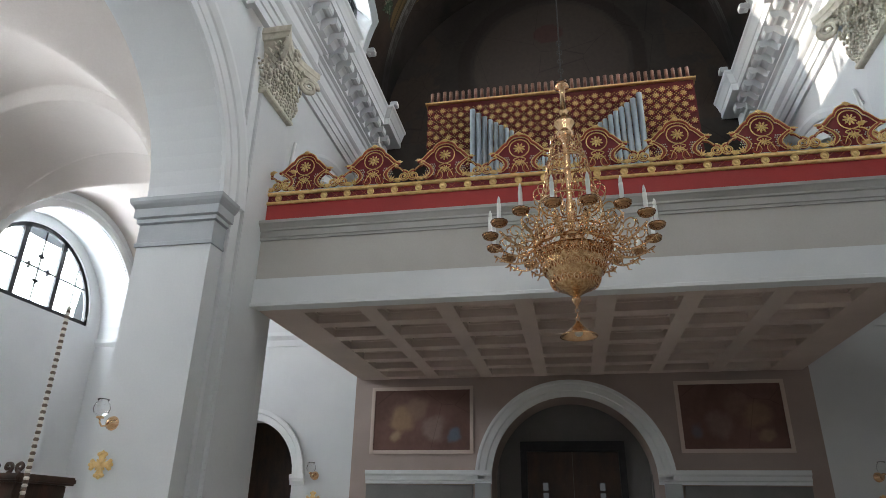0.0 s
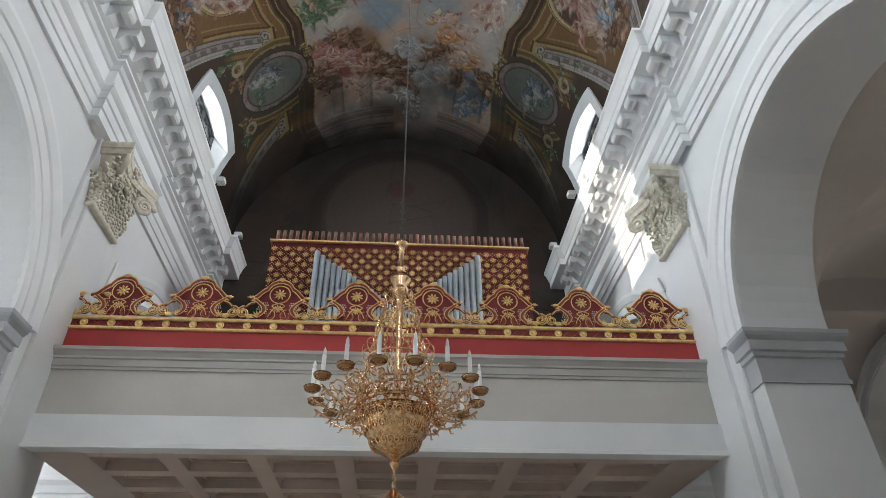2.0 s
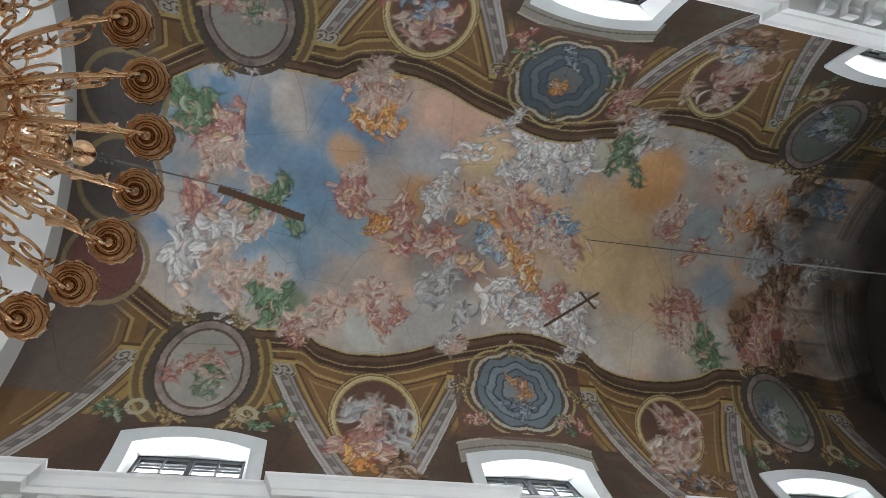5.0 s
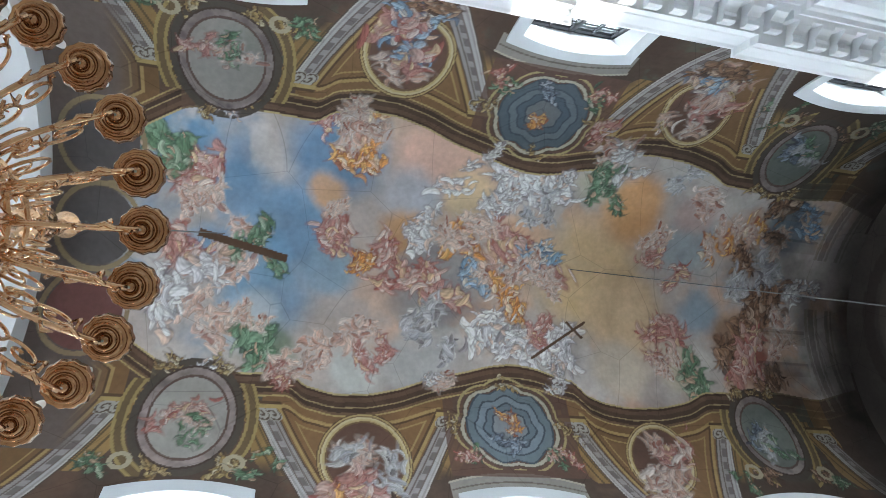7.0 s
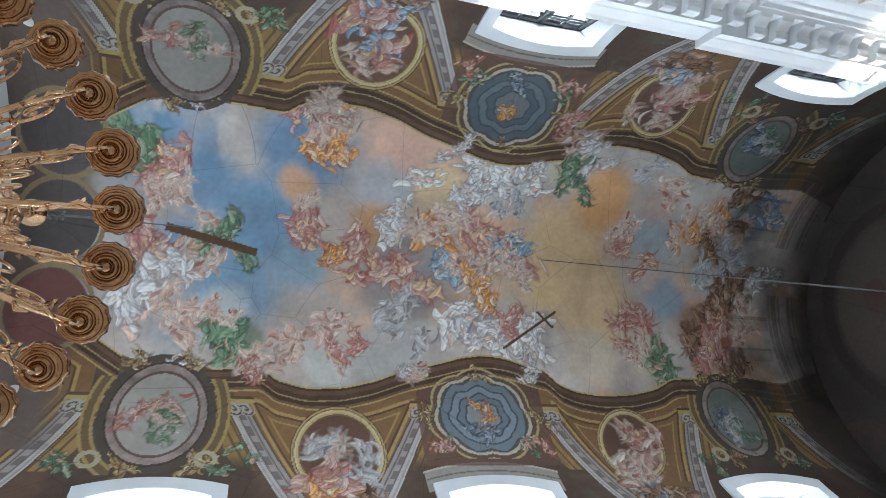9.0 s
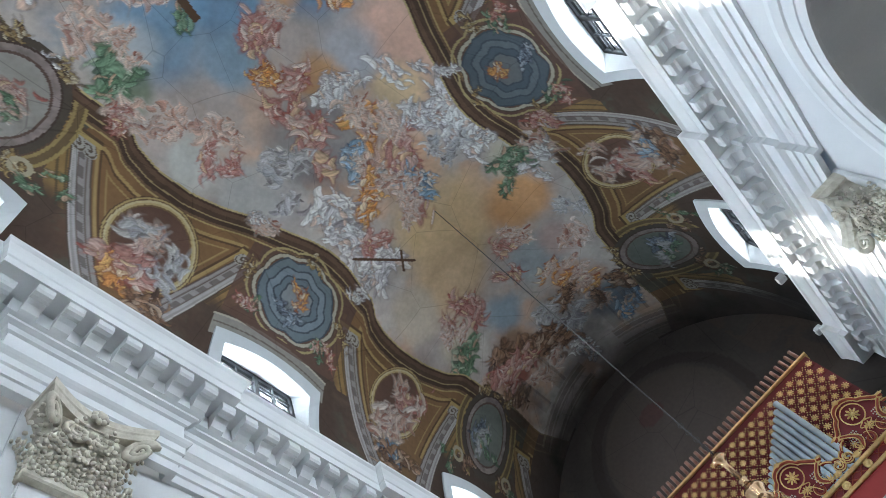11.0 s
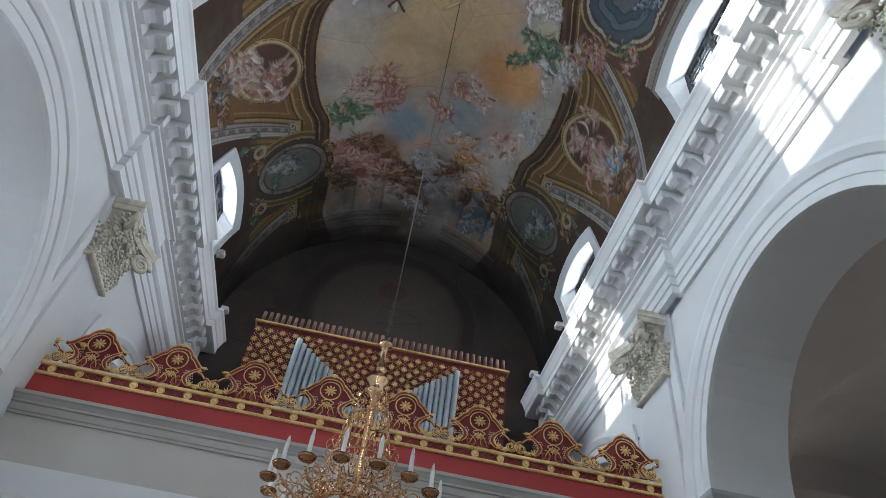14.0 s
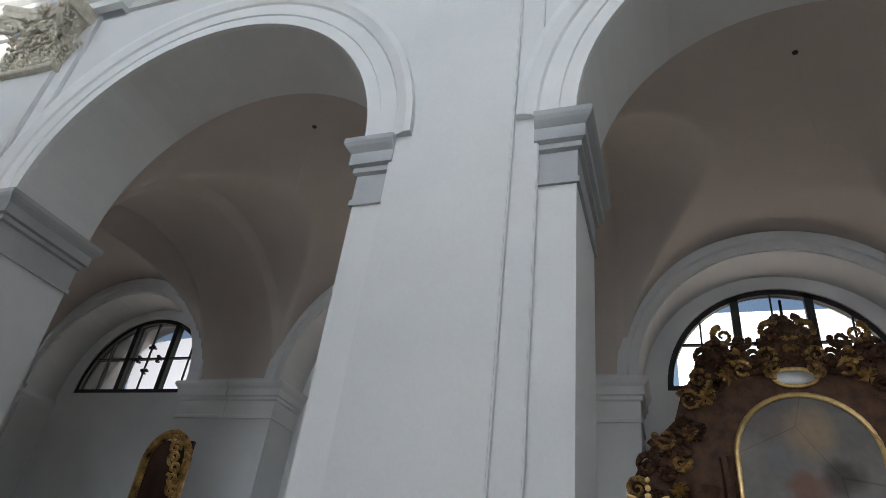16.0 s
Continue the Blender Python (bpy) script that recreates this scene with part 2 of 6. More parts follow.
def tube(bm, pts, r, seg=6, caps=True, flat=1.0):
    """A round bar along points; r is one radius or one for each point."""
    pts = [Vector(p) for p in pts]
    rad = r if isinstance(r, (list, tuple)) else [r] * len(pts)
    rings, up = [], Vector((0.13, 0.21, 0.97))
    for i, p in enumerate(pts):
        d = (pts[min(i + 1, len(pts) - 1)] - pts[max(i - 1, 0)]).normalized()
        s = d.cross(up)
        if s.length < 0.05:
            s = d.cross(Vector((1, 0, 0)))
        s.normalize()
        u = s.cross(d)
        rings.append([p + (s * math.cos(a) + u * math.sin(a) * flat) * rad[i] for a in (2 * math.pi * k / seg for k in range(seg))])
    skin(bm, rings, caps=caps)


def along(path, prof, flip=1):
    """A moulding: profile points (outwards, up) carried along a level polyline, mitred at its corners. Outwards is to the path's left."""
    bm = bmesh.new()
    pts = [Vector((p[0], p[1])) for p in path]
    rings = []
    for i, p in enumerate(pts):
        a = (p - pts[i - 1]).normalized() if i else None
        b = (pts[i + 1] - p).normalized() if i < len(pts) - 1 else None
        na = Vector((-a.y, a.x)) if a else None
        nb = Vector((-b.y, b.x)) if b else None
        if na is None or nb is None:
            off = na or nb
        else:
            off = (na + nb) / max(0.2, 1 + na.dot(nb))
        rings.append([(p.x + off.x * o * flip, p.y + off.y * o * flip, z) for o, z in prof])
    skin(bm, rings, closed=True, caps=True)
    return bm


def arch_band(cy, cz, prof, x, out, seg=40, a0=0.0, a1=math.pi):
    """A moulding round an arch in a wall at x: profile of (radius, standing out). out: +1 or -1 along x."""
    bm = bmesh.new()
    rings = []
    for i in range(seg + 1):
        a = a0 + (a1 - a0) * i / seg
        rings.append([(x + out * d, cy + r * math.cos(a), cz + r * math.sin(a)) for r, d in prof])
    skin(bm, rings, closed=True, caps=True)
    return bm


def wall_with_arch(bm, x0, x1, ya, yb, cy, r, spring, top, floor=0.0, seg=32):
    """A stretch of wall between x0 and x1 with a round-arched opening through it."""
    arc = [(cy + r, floor)] + [(cy + r * math.cos(math.pi * i / seg), spring + r * math.sin(math.pi * i / seg)) for i in range(seg + 1)] + [(cy - r, floor)]
    fr = [[bm.verts.new((x, y, z)) for y, z in arc] for x in (x0, x1)]
    tops = [[bm.verts.new((x, y, top)) for y, z in arc[1:-1]] for x in (x0, x1)]
    for k in range(2):
        f, t = fr[k], tops[k]
        for i in range(len(t) - 1):
            bm.faces.new((f[i + 1], f[i + 2], t[i + 1], t[i]))
        x = (x0, x1)[k]
        for y, jamb, tp in ((yb, (f[0], f[1]), t[0]), (ya, (f[-1], f[-2]), t[-1])):
            lo, mid, hi = bm.verts.new((x, y, floor)), bm.verts.new((x, y, spring)), bm.verts.new((x, y, top))
            bm.faces.new((jamb[0], jamb[1], mid, lo))
            bm.faces.new((jamb[1], tp, hi, mid))
    for i in range(len(arc) - 1):
        bm.faces.new((fr[0][i], fr[0][i + 1], fr[1][i + 1], fr[1][i]))


def grid_mesh(name, P, cols=None, gone=None):
    """A mesh over a grid of points (rows, columns, 3), with a colour for each point; gone marks cells left open."""
    h, w = P.shape[:2]
    me = bpy.data.meshes.new(name)
    idx = np.arange(h * w).reshape(h, w)
    quads = np.stack([idx[:-1, :-1], idx[:-1, 1:], idx[1:, 1:], idx[1:, :-1]], -1).reshape(-1, 4)
    if gone is not None:
        quads = quads[~gone.reshape(-1)]
    me.vertices.add(h * w)
    me.vertices.foreach_set("co", P.reshape(-1).astype(np.float32))
    me.loops.add(quads.size)
    me.loops.foreach_set("vertex_index", quads.reshape(-1).astype(np.int32))
    me.polygons.add(len(quads))
    me.polygons.foreach_set("loop_start", np.arange(0, quads.size, 4, dtype=np.int32))
    me.polygons.foreach_set("use_smooth", np.ones(len(quads), dtype=bool))
    me.update(calc_edges=True)
    if cols is not None:
        lay = me.color_attributes.new("fresco", 'FLOAT_COLOR', 'POINT')
        lay.data.foreach_set("color", np.concatenate([cols.reshape(-1, 3), np.ones((h * w, 1))], 1).reshape(-1).astype(np.float32))
    return me


# ---- the shell: floor, arcades, aisles ----
part("floor", boxed(-12.6, 12.6, -13, 18, -0.3, 0.0), STONE)["kind"] = "structure"
for s, side in ((-1, "left"), (1, "right")):
    bm = bmesh.new()
    for by in BAYS:
        wall_with_arch(bm, s * WALL, s * BACK, by - BAY / 2, by + BAY / 2, by, RAD, SPRING, ARCH_Z)
    tagged(part("wall_" + side, bm, PLASTER), "white plastered nave wall with round arches", "wall", kind="structure")
    # aisle vault
    xs = np.linspace(BACK, OUT, 60)
    ys = np.linspace(-12.2, WEST, 420)
    X, Y = np.meshgrid(xs, ys)
    dy = np.abs((Y - BAYS[0] + BAY / 2) % BAY - BAY / 2)
    z1 = 2.55 * np.sqrt(np.clip(1 - ((X - (BACK + OUT) / 2) / 2.62) ** 2, 0, 1))
    z2 = 2.75 * np.sqrt(np.clip(1 - (dy / 2.6) ** 2, 0, 1))
    z1b = np.where(dy > 2.6, z1 - 0.22, z1)
    Z = SPRING + np.maximum(z1b, z2)
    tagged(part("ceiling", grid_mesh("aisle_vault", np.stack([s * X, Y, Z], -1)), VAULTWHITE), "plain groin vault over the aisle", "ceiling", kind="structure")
    # outer wall with half-round windows
    bm = bmesh.new()
    for by in BAYS:
        wall_with_arch(bm, s * OUT, s * (OUT + 0.9), by - BAY / 2, by + BAY / 2, by, 2.35, SPRING, 9.2)
    tagged(part("wall_aisle_" + side, bm, PLASTER), "plastered outer aisle wall with wall arches", "wall", kind="structure")
    bm = bmesh.new()
    for by in BAYS:
        box(bm, s * (OUT + 0.9), s * (OUT + 1.2), by - BAY / 2, by + BAY / 2, 0, 6.05)
        wall_with_arch(bm, s * (OUT + 0.9), s * (OUT + 1.2), by - BAY / 2, by + BAY / 2, by, 1.9, 6.12, 9.2, 6.05)
    tagged(part("wall_chapel_" + side, bm, PLASTER), "plastered chapel wall below half-round windows", "wall", kind="structure")

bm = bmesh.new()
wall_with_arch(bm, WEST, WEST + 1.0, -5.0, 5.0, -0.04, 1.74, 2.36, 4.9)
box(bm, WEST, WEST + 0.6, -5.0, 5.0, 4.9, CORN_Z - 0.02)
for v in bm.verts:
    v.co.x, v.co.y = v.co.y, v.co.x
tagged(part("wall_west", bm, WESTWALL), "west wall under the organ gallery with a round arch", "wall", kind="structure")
for s in (-1, 1):
    bm = bmesh.new()
    wall_with_arch(bm, WEST, WEST + 0.6, min(s * 5.0, s * 12.6), max(s * 5.0, s * 12.6), s * 7.65, 1.25, 2.45, 9.4)
    for v in bm.verts:
        v.co.x, v.co.y = v.co.y, v.co.x
    tagged(part("wall_west_aisle", bm, PLASTER), "white west wall of the aisle with a dark arched doorway", "wall", kind="structure")
    bm = arch_band(s * 7.65, 2.45, [(1.25, -0.02), (1.25, 0.05), (1.40, 0.05), (1.42, 0.08), (1.52, 0.08), (1.52, -0.02)], WEST, -1)
    for v in bm.verts:
        v.co.x, v.co.y = v.co.y, v.co.x
    tagged(part("trim", bm, STUCCO), "white band round an aisle doorway", "archivolt", kind="structure")
    for e in (-1, 1):
        xa, xb = sorted((s * 7.65 + e * 1.22, s * 7.65 + e * 1.56))
        tagged(part("trim", along([(xa, WEST), (xb, WEST)], [(-0.02, 2.22), (0.04, 2.22), (0.06, 2.30), (0.11, 2.36), (0.11, 2.45), (-0.02, 2.45)], -1), STUCCO), "small impost of an aisle doorway", "impost", kind="structure")
    tagged(part("trim", along([(min(s * 5.0, s * 12.4), WEST), (max(s * 5.0, s * 12.4), WEST)], [(-0.02, SPRING - 0.45), (0.03, SPRING - 0.45), (0.06, SPRING - 0.3), (0.12, SPRING - 0.2), (0.12, SPRING - 0.1), (-0.02, SPRING - 0.1)], -1), STUCCO), "string course on the aisle wall", "moulding", kind="structure")
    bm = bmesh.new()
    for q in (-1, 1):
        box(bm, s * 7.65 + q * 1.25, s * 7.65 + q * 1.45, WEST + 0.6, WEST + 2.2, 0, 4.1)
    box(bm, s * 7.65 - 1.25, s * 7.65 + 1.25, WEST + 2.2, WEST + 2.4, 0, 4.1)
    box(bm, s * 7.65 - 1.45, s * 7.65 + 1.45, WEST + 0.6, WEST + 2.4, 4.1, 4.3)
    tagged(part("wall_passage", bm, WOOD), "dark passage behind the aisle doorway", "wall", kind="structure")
# closing parts behind the camera
tagged(part("wall_east", boxed(-12.6, 12.6, -13, -12.4, 0, 19), PLASTER), "plain white wall closing the church", "wall", kind="structure")

# ---- entablature ----
ARCHITRAVE = [(-0.05, 0.0), (0.06, 0.0), (0.06, 0.16), (0.09, 0.17), (0.09, 0.34), (0.12, 0.36), (0.12, 0.50), (0.16, 0.54), (0.19, 0.58), (0.19, 0.62),
              (0.10, 0.63), (0.10, 1.02), (0.14, 1.04), (0.17, 1.10), (0.24, 1.13), (0.24, 1.18), (0.30, 1.20), (0.30, 1.50),
              (0.68, 1.50), (0.68, 1.68), (0.70, 1.70), (0.73, 1.80), (0.77, 1.90), (0.81, 1.94), (0.81, 2.0), (-0.05, 2.0)]
RES = 1.22   # half length of the breaks over the pilasters
def mod_mesh():
    bm = bmesh.new()
    pts = [(0.0, 0.30), (0.35, 0.30), (0.35, 0.17), (0.32, 0.13), (0.26, 0.12), (0.19, 0.15), (0.13, 0.10), (0.06, 0.02), (0.0, 0.0)]
    skin(bm, [[(x, y, z) for x, z in pts] for y in (-0.12, 0.12)], caps=True)
    bmesh.ops.recalc_face_normals(bm, faces=bm.faces)
    me = bpy.data.meshes.new("modillion")
    bm.to_mesh(me)
    bm.free()
    me.materials.append(STUCCO)
    return me


MOD = mod_mesh()
for s, side in ((-1, "left"), (1, "right")):
    path = [(s * WALL, -12.4)]
    for py in PIERS:
        path += [(s * WALL, py - RES), (s * (WALL - 0.14), py - RES), (s * (WALL - 0.14), py + RES), (s * WALL, py + RES)]
    path += [(s * WALL, WEST - 0.55), (s * (WALL - 0.14), WEST - 0.55), (s * (WALL - 0.14), WEST)]
    corn = tagged(part("trim", along(path, [(o, ARCH_Z + z) for o, z in ARCHITRAVE], flip=1 if s > 0 else -1), STUCCO),
                  "white stucco entablature with bracketed cornice", "cornice", kind="structure")
    y = -12.2
    while y < WEST - 0.2:
        near = min(abs(y - p) for p in PIERS)
        inset = 0.14 if near < RES + 0.3 or y > WEST - 0.6 else 0.0
        ob = part("modillion", MOD, None, corn)
        ob.matrix_basis = pose(s * (WALL - inset - 0.30), y, ARCH_Z + 1.20, 0, 0, 180 if s > 0 else 0)
        y += 0.44

# ---- pilasters, arches, imposts ----
def own(name, bm, mat, smooth=True):
    """A mesh that several objects share."""
    bmesh.ops.recalc_face_normals(bm, faces=bm.faces)
    me = bpy.data.meshes.new(name)
    bm.to_mesh(me)
    bm.free()
    me.materials.append(mat)
    if smooth:
        me.polygons.foreach_set("use_smooth", [True] * len(me.polygons))
    return me


def leaf_mesh(h, w, curl):
    """A pierced acanthus leaf: a rib with rows of small curled lobes on both sides, rolling over at its tip."""
    bm = bmesh.new()
    lobes = [(0, t / 8, 0.030) for t in range(9)]
    for row in range(7):
        t = (row + 0.6) / 7.4
        half = w * (0.45 + 0.6 * math.sin(math.pi * min(1, t * 1.05))) * (1 - 0.4 * t ** 3)
        for q in (-1, 1):
            lobes += [(q * half * 0.42, t, 0.030), (q * half * 0.95, t + 0.06, 0.034 + 0.008 * (row % 2))]
    for y, t, r in lobes:
        m = bmesh.ops.create_icosphere(bm, subdivisions=1, radius=1.0)["verts"]
        out = 0.012 + curl * t ** 2.6 * 1.4 + (0.02 if y == 0 else 0)
        for v in m:
            v.co = Vector((v.co.x * 0.024 + out, v.co.y * r + y + v.co.z * 0.012 * (1 if y > 0 else -1), v.co.z * r * 1.15 + h * t))
    return own("leaf", bm, IVORY)


def volute_mesh():
    bm = bmesh.new()
    pts, rad = [], []
    for i in range(40):
        a = i / 39 * 4.2 * math.pi
        r = 0.185 * (1 - i / 39 * 0.82)
        pts.append((r * math.cos(a), 0, r * math.sin(a)))
        rad.append(0.045 * (1 - i / 39 * 0.5))
    tube(bm, pts, rad, 6, flat=1.6)
    return own("volute", bm, IVORY)


def bell_mesh():
    bm = bmesh.new()
    prof = [(0.215, 0.53, 0.0), (0.235, 0.55, 0.02), (0.235, 0.55, 0.07), (0.215, 0.53, 0.09), (0.215, 0.50, 0.6), (0.26, 0.54, 0.9), (0.34, 0.60, 1.02)]
    skin(bm, [[(0, -w, z), (d, -w, z), (d, w, z), (0, w, z)] for d, w, z in prof], caps=True)
    rings = []
    for z, g in ((1.02, 0.0), (1.10, 0.03), (1.12, 0.05), (1.24, 0.05)):
        front = [(0.56 + g - 0.20 * math.cos(math.pi * k / 20), (0.65 + g) * k / 10, z) for k in range(-10, 11)]
        rings.append([(0, -0.65 - g, z), *front, (0, 0.65 + g, z)])
    skin(bm, rings, caps=True)
    return own("bell", bm, IVORY, False)


def flower_mesh():
    bm = bmesh.new()
    for k in range(7):
        a = 2 * math.pi * k / 7
        m = bmesh.ops.create_icosphere(bm, subdivisions=1, radius=0.055)["verts"]
        for v in m:
            v.co = Vector((v.co.x * 0.7 + 0.02, v.co.y + 0.075 * math.cos(a), v.co.z + 0.075 * math.sin(a)))
    for v in bmesh.ops.create_icosphere(bm, subdivisions=1, radius=0.06)["verts"]:
        v.co.x += 0.04
    return own("flower", bm, IVORY)


CAP = {"bell": bell_mesh(), "leaf": leaf_mesh(0.48, 0.17, 0.13), "tall_leaf": leaf_mesh(0.80, 0.17, 0.19), "volute": volute_mesh(), "flower": flower_mesh()}
CAPPARTS = (("leaf", [pose(0.215, y, 0.08) for y in (-0.36, -0.02, 0.32)] + [pose(0.10, e * 0.51, 0.08, 0, 0, 90 * e) for e in (-1, 1)]),
            ("tall_leaf", [pose(0.21, y, 0.10) for y in (-0.20, 0.18)] + [pose(0.19, e * 0.47, 0.12, 0, 0, 40 * e) for e in (-1, 1)]),
            ("volute", [pose(0.46, e * 0.55, 0.86, 0, 0, 45 * e + 180 * (e < 0)) for e in (-1, 1)] + [pose(0.30, e * 0.16, 0.92, 0, 0, 90) for e in (-1, 1)]),
            ("flower", [pose(0.42, 0, 1.16), pose(0.27, -0.33, 0.66), pose(0.27, 0.33, 0.66), pose(0.25, 0.0, 0.62), pose(0.30, 0, 0.90)]))
IMPOST = [(-0.02, 0.0), (0.03, 0.0), (0.03, 0.06), (0.012, 0.07), (0.012, 0.36), (0.05, 0.38), (0.05, 0.44), (0.09, 0.46), (0.09, 0.60), (0.14, 0.66), (0.16, 0.70), (0.16, 0.76), (-0.02, 0.76)]
ARCHI = [(RAD, -0.02), (RAD, 0.06), (RAD + 0.15, 0.06), (RAD + 0.16, 0.08), (RAD + 0.34, 0.08), (RAD + 0.36, 0.11), (RAD + 0.47, 0.15), (RAD + 0.54, 0.15), (RAD + 0.54, -0.02)]
for s in (-1, 1):
    for by in BAYS:
        tagged(part("trim", arch_band(by, SPRING, ARCHI, s * WALL, -s), STUCCO, smooth=False), "white moulded archivolt of an arcade arch", "archivolt", kind="structure")
        tagged(part("trim", arch_band(by, SPRING + 0.02, [(2.35, -0.02), (2.35, 0.05), (2.5, 0.05), (2.53, 0.09), (2.7, 0.09), (2.7, -0.02)], s * OUT, -s), PLASTER),
               "plain moulded wall arch in the aisle", "archivolt", kind="structure")
        for e in (-1, 1) if by < 9 else (-1,):
            jy = by + e * RAD
            py = by + e * BAY / 2
            path = [(s * WALL, py - e * 0.70), (s * WALL, jy), (s * BACK, jy), (s * BACK, jy + e * 0.8)]
            tagged(part("trim", along(path, [(o, SPRING - 0.76 + z) for o, z in IMPOST], flip=(-1 if s * e > 0 else 1)), GREYTRIM),
                   "moulded impost on an arcade pier", "impost", kind="structure")
            path = [(s * (OUT - 0.0), by + e * 3.5), (s * OUT, by + e * 2.35), (s * (OUT + 0.9), by + e * 2.35)]
            tagged(part("trim", along(path, [(o, SPRING - 0.76 + z) for o, z in IMPOST], flip=(-1 if s * e > 0 else 1)), STUCCO),
                   "moulded impost in the aisle", "impost", kind="structure")
    for py in PIERS:
        if py < -6:
            continue
        pil = thing("pilaster", (s * WALL, py, 0), label="white plastered giant pilaster with ivory leaf capital", category="pilaster", group="nave pilasters", kind="structure")
        part("shaft", bevelled(-0.13 * (1 if s > 0 else 0), 0.13 * (0 if s > 0 else 1), -0.51, 0.51, 0, 8.22, 0.012), PLASTER, pil)
        part("backing_strip", bevelled(-0.07 * (1 if s > 0 else 0), 0.07 * (0 if s > 0 else 1), -0.74, 0.74, 0, ARCH_Z, 0.01), PLASTER, pil)
        cap = part("capital", CAP["bell"], None, pil, "ivory stucco capital with leaves and volutes")
        cap.matrix_basis = pose(0, 0, 8.20, 0, 0, 180 if s > 0 else 0)
        for key, spots in CAPPARTS:
            for m in spots:
                ob = part(key, CAP[key], None, cap)
                ob.matrix_basis = m


# ---- organ gallery ----
GY, GZ = 8.97, 4.55
gal = thing("gallery", (0, 0, 0), label="plastered organ gallery with coffered soffit", category="gallery", kind="structure")
part("beam", along([(-PIL, GY), (PIL, GY)], [(-0.30, GZ + 0.03), (-0.02, GZ + 0.03), (-0.02, GZ), (0.04, GZ), (0.04, GZ + 0.05), (0.0, GZ + 0.07), (0.0, 5.02), (-0.30, 5.02)], -1), STUCCO, gal)
part("parapet", boxed(-PIL, PIL, GY + 0.05, GY + 0.30, 5.02, 5.75), GREYPANEL, gal)
part("moulding", along([(-PIL, GY + 0.05), (PIL, GY + 0.05)], [(-0.2, 5.70), (0.03, 5.70), (0.03, 5.74), (0.05, 5.75), (0.05, 5.85), (0.08, 5.86), (0.08, 5.89), (0.13, 5.94), (0.16, 5.96), (0.16, 6.01), (-0.2, 6.01)], -1), GALLERYTRIM, gal)
bm = bmesh.new()
NY = 6
RIBX = [-4.32 + 1.2343 * i for i in range(8)]
bm = bmesh.new()
for i, x in enumerate(RIBX):
    lo = -PIL if i == 0 else x - 0.14
    hi = PIL if i == 7 else x + 0.14
    box(bm, lo, hi, GY + 0.28, WEST, GZ + 0.03, GZ + 0.32)
part("rib", bm, BEIGE, gal)
for j in range(NY + 1):
    y = GY + 0.36 + (WEST - GY - 0.5) * j / NY
    for i in range(7):
        part("rib", boxed(RIBX[i] + 0.14, RIBX[i + 1] - 0.14, max(GY + 0.28, y - 0.13), min(WEST, y + 0.13), GZ + 0.034, GZ + 0.32), BEIGE, gal)
        if j < NY:
            yn = y + (WEST - GY - 0.5) / NY
            part("coffer_moulding", along([(RIBX[i] + 0.14, y + 0.13), (RIBX[i] + 0.14, yn - 0.13), (RIBX[i + 1] - 0.14, yn - 0.13), (RIBX[i + 1] - 0.14, y + 0.13), (RIBX[i] + 0.14, y + 0.13)],
                 [(-0.01, GZ + 0.17), (0.04, GZ + 0.17), (0.04, GZ + 0.20), (0.07, GZ + 0.24), (0.07, GZ + 0.33), (-0.01, GZ + 0.33)], -1), BEIGE, gal)
part("soffit_panel", boxed(-PIL, PIL, GY + 0.06, WEST, GZ + 0.32, GZ + 0.5), BEIGE, gal)
part("gallery_floor", boxed(-WALL, WALL, GY + 0.3, WEST, 5.6, 5.8), WOOD, gal)
part("red_board", boxed(-PIL, PIL, GY + 0.10, GY + 0.20, 6.014, 6.39), CRIMSON, gal, "plain crimson painted board")

# ---- the painted vault ----
def arc_point(sv):
    """The place across the vault (x, z) at a distance along its curve from the crown."""
    t = np.linspace(0, math.pi / 2, 1500)
    x, z = VHALF * np.sin(t), VSPRING + (APEX - VSPRING) * np.cos(t)
    d = np.concatenate([[0], np.cumsum(np.hypot(np.diff(x), np.diff(z)))])
    a = np.abs(sv)
    px = np.interp(a, d, x) * np.sign(sv)
    pz = np.interp(a, d, z) - np.clip(a - d[-1], 0, None)
    return px, pz, d[-1]


QUARTER = float(arc_point(np.array([0.0]))[2])
SEND = QUARTER + 0.72
NU, NV = 720, 880
GS, GYV = np.meshgrid(np.linspace(-SEND, SEND, NU), np.linspace(EAST + 0.1, GABLE, NV))
rng = np.random.default_rng(7)


def value_noise(S, Y, freq, seed):
    r = np.random.default_rng(seed).random((256, 256))
    u, v = S * freq + 101.3, Y * freq + 57.7
    i, j = np.floor(u).astype(int), np.floor(v).astype(int)
    f, g = u - i, v - j
    f, g = f * f * (3 - 2 * f), g * g * (3 - 2 * g)
    a, b, c, d = r[i % 256, j % 256], r[(i + 1) % 256, j % 256], r[i % 256, (j + 1) % 256], r[(i + 1) % 256, (j + 1) % 256]
    return (a * (1 - f) + b * f) * (1 - g) + (c * (1 - f) + d * f) * g


def fbm(S, Y, freq, seed, octaves=5):
    total, amp, out = 0, 1, 0
    for k in range(octaves):
        out = out + amp * value_noise(S, Y, freq * 2 ** k, seed + k)
        total, amp = total + amp, amp * 0.55
    return out / total


def ramp(x, a, b):
    t = np.clip((x - a) / (b - a), 0, 1)
    return t * t * (3 - 2 * t)


def lay(C, mask, colour):
    m = np.clip(mask, 0, 1)[..., None]
    C[...] = C * (1 - m) + np.array(colour) * m


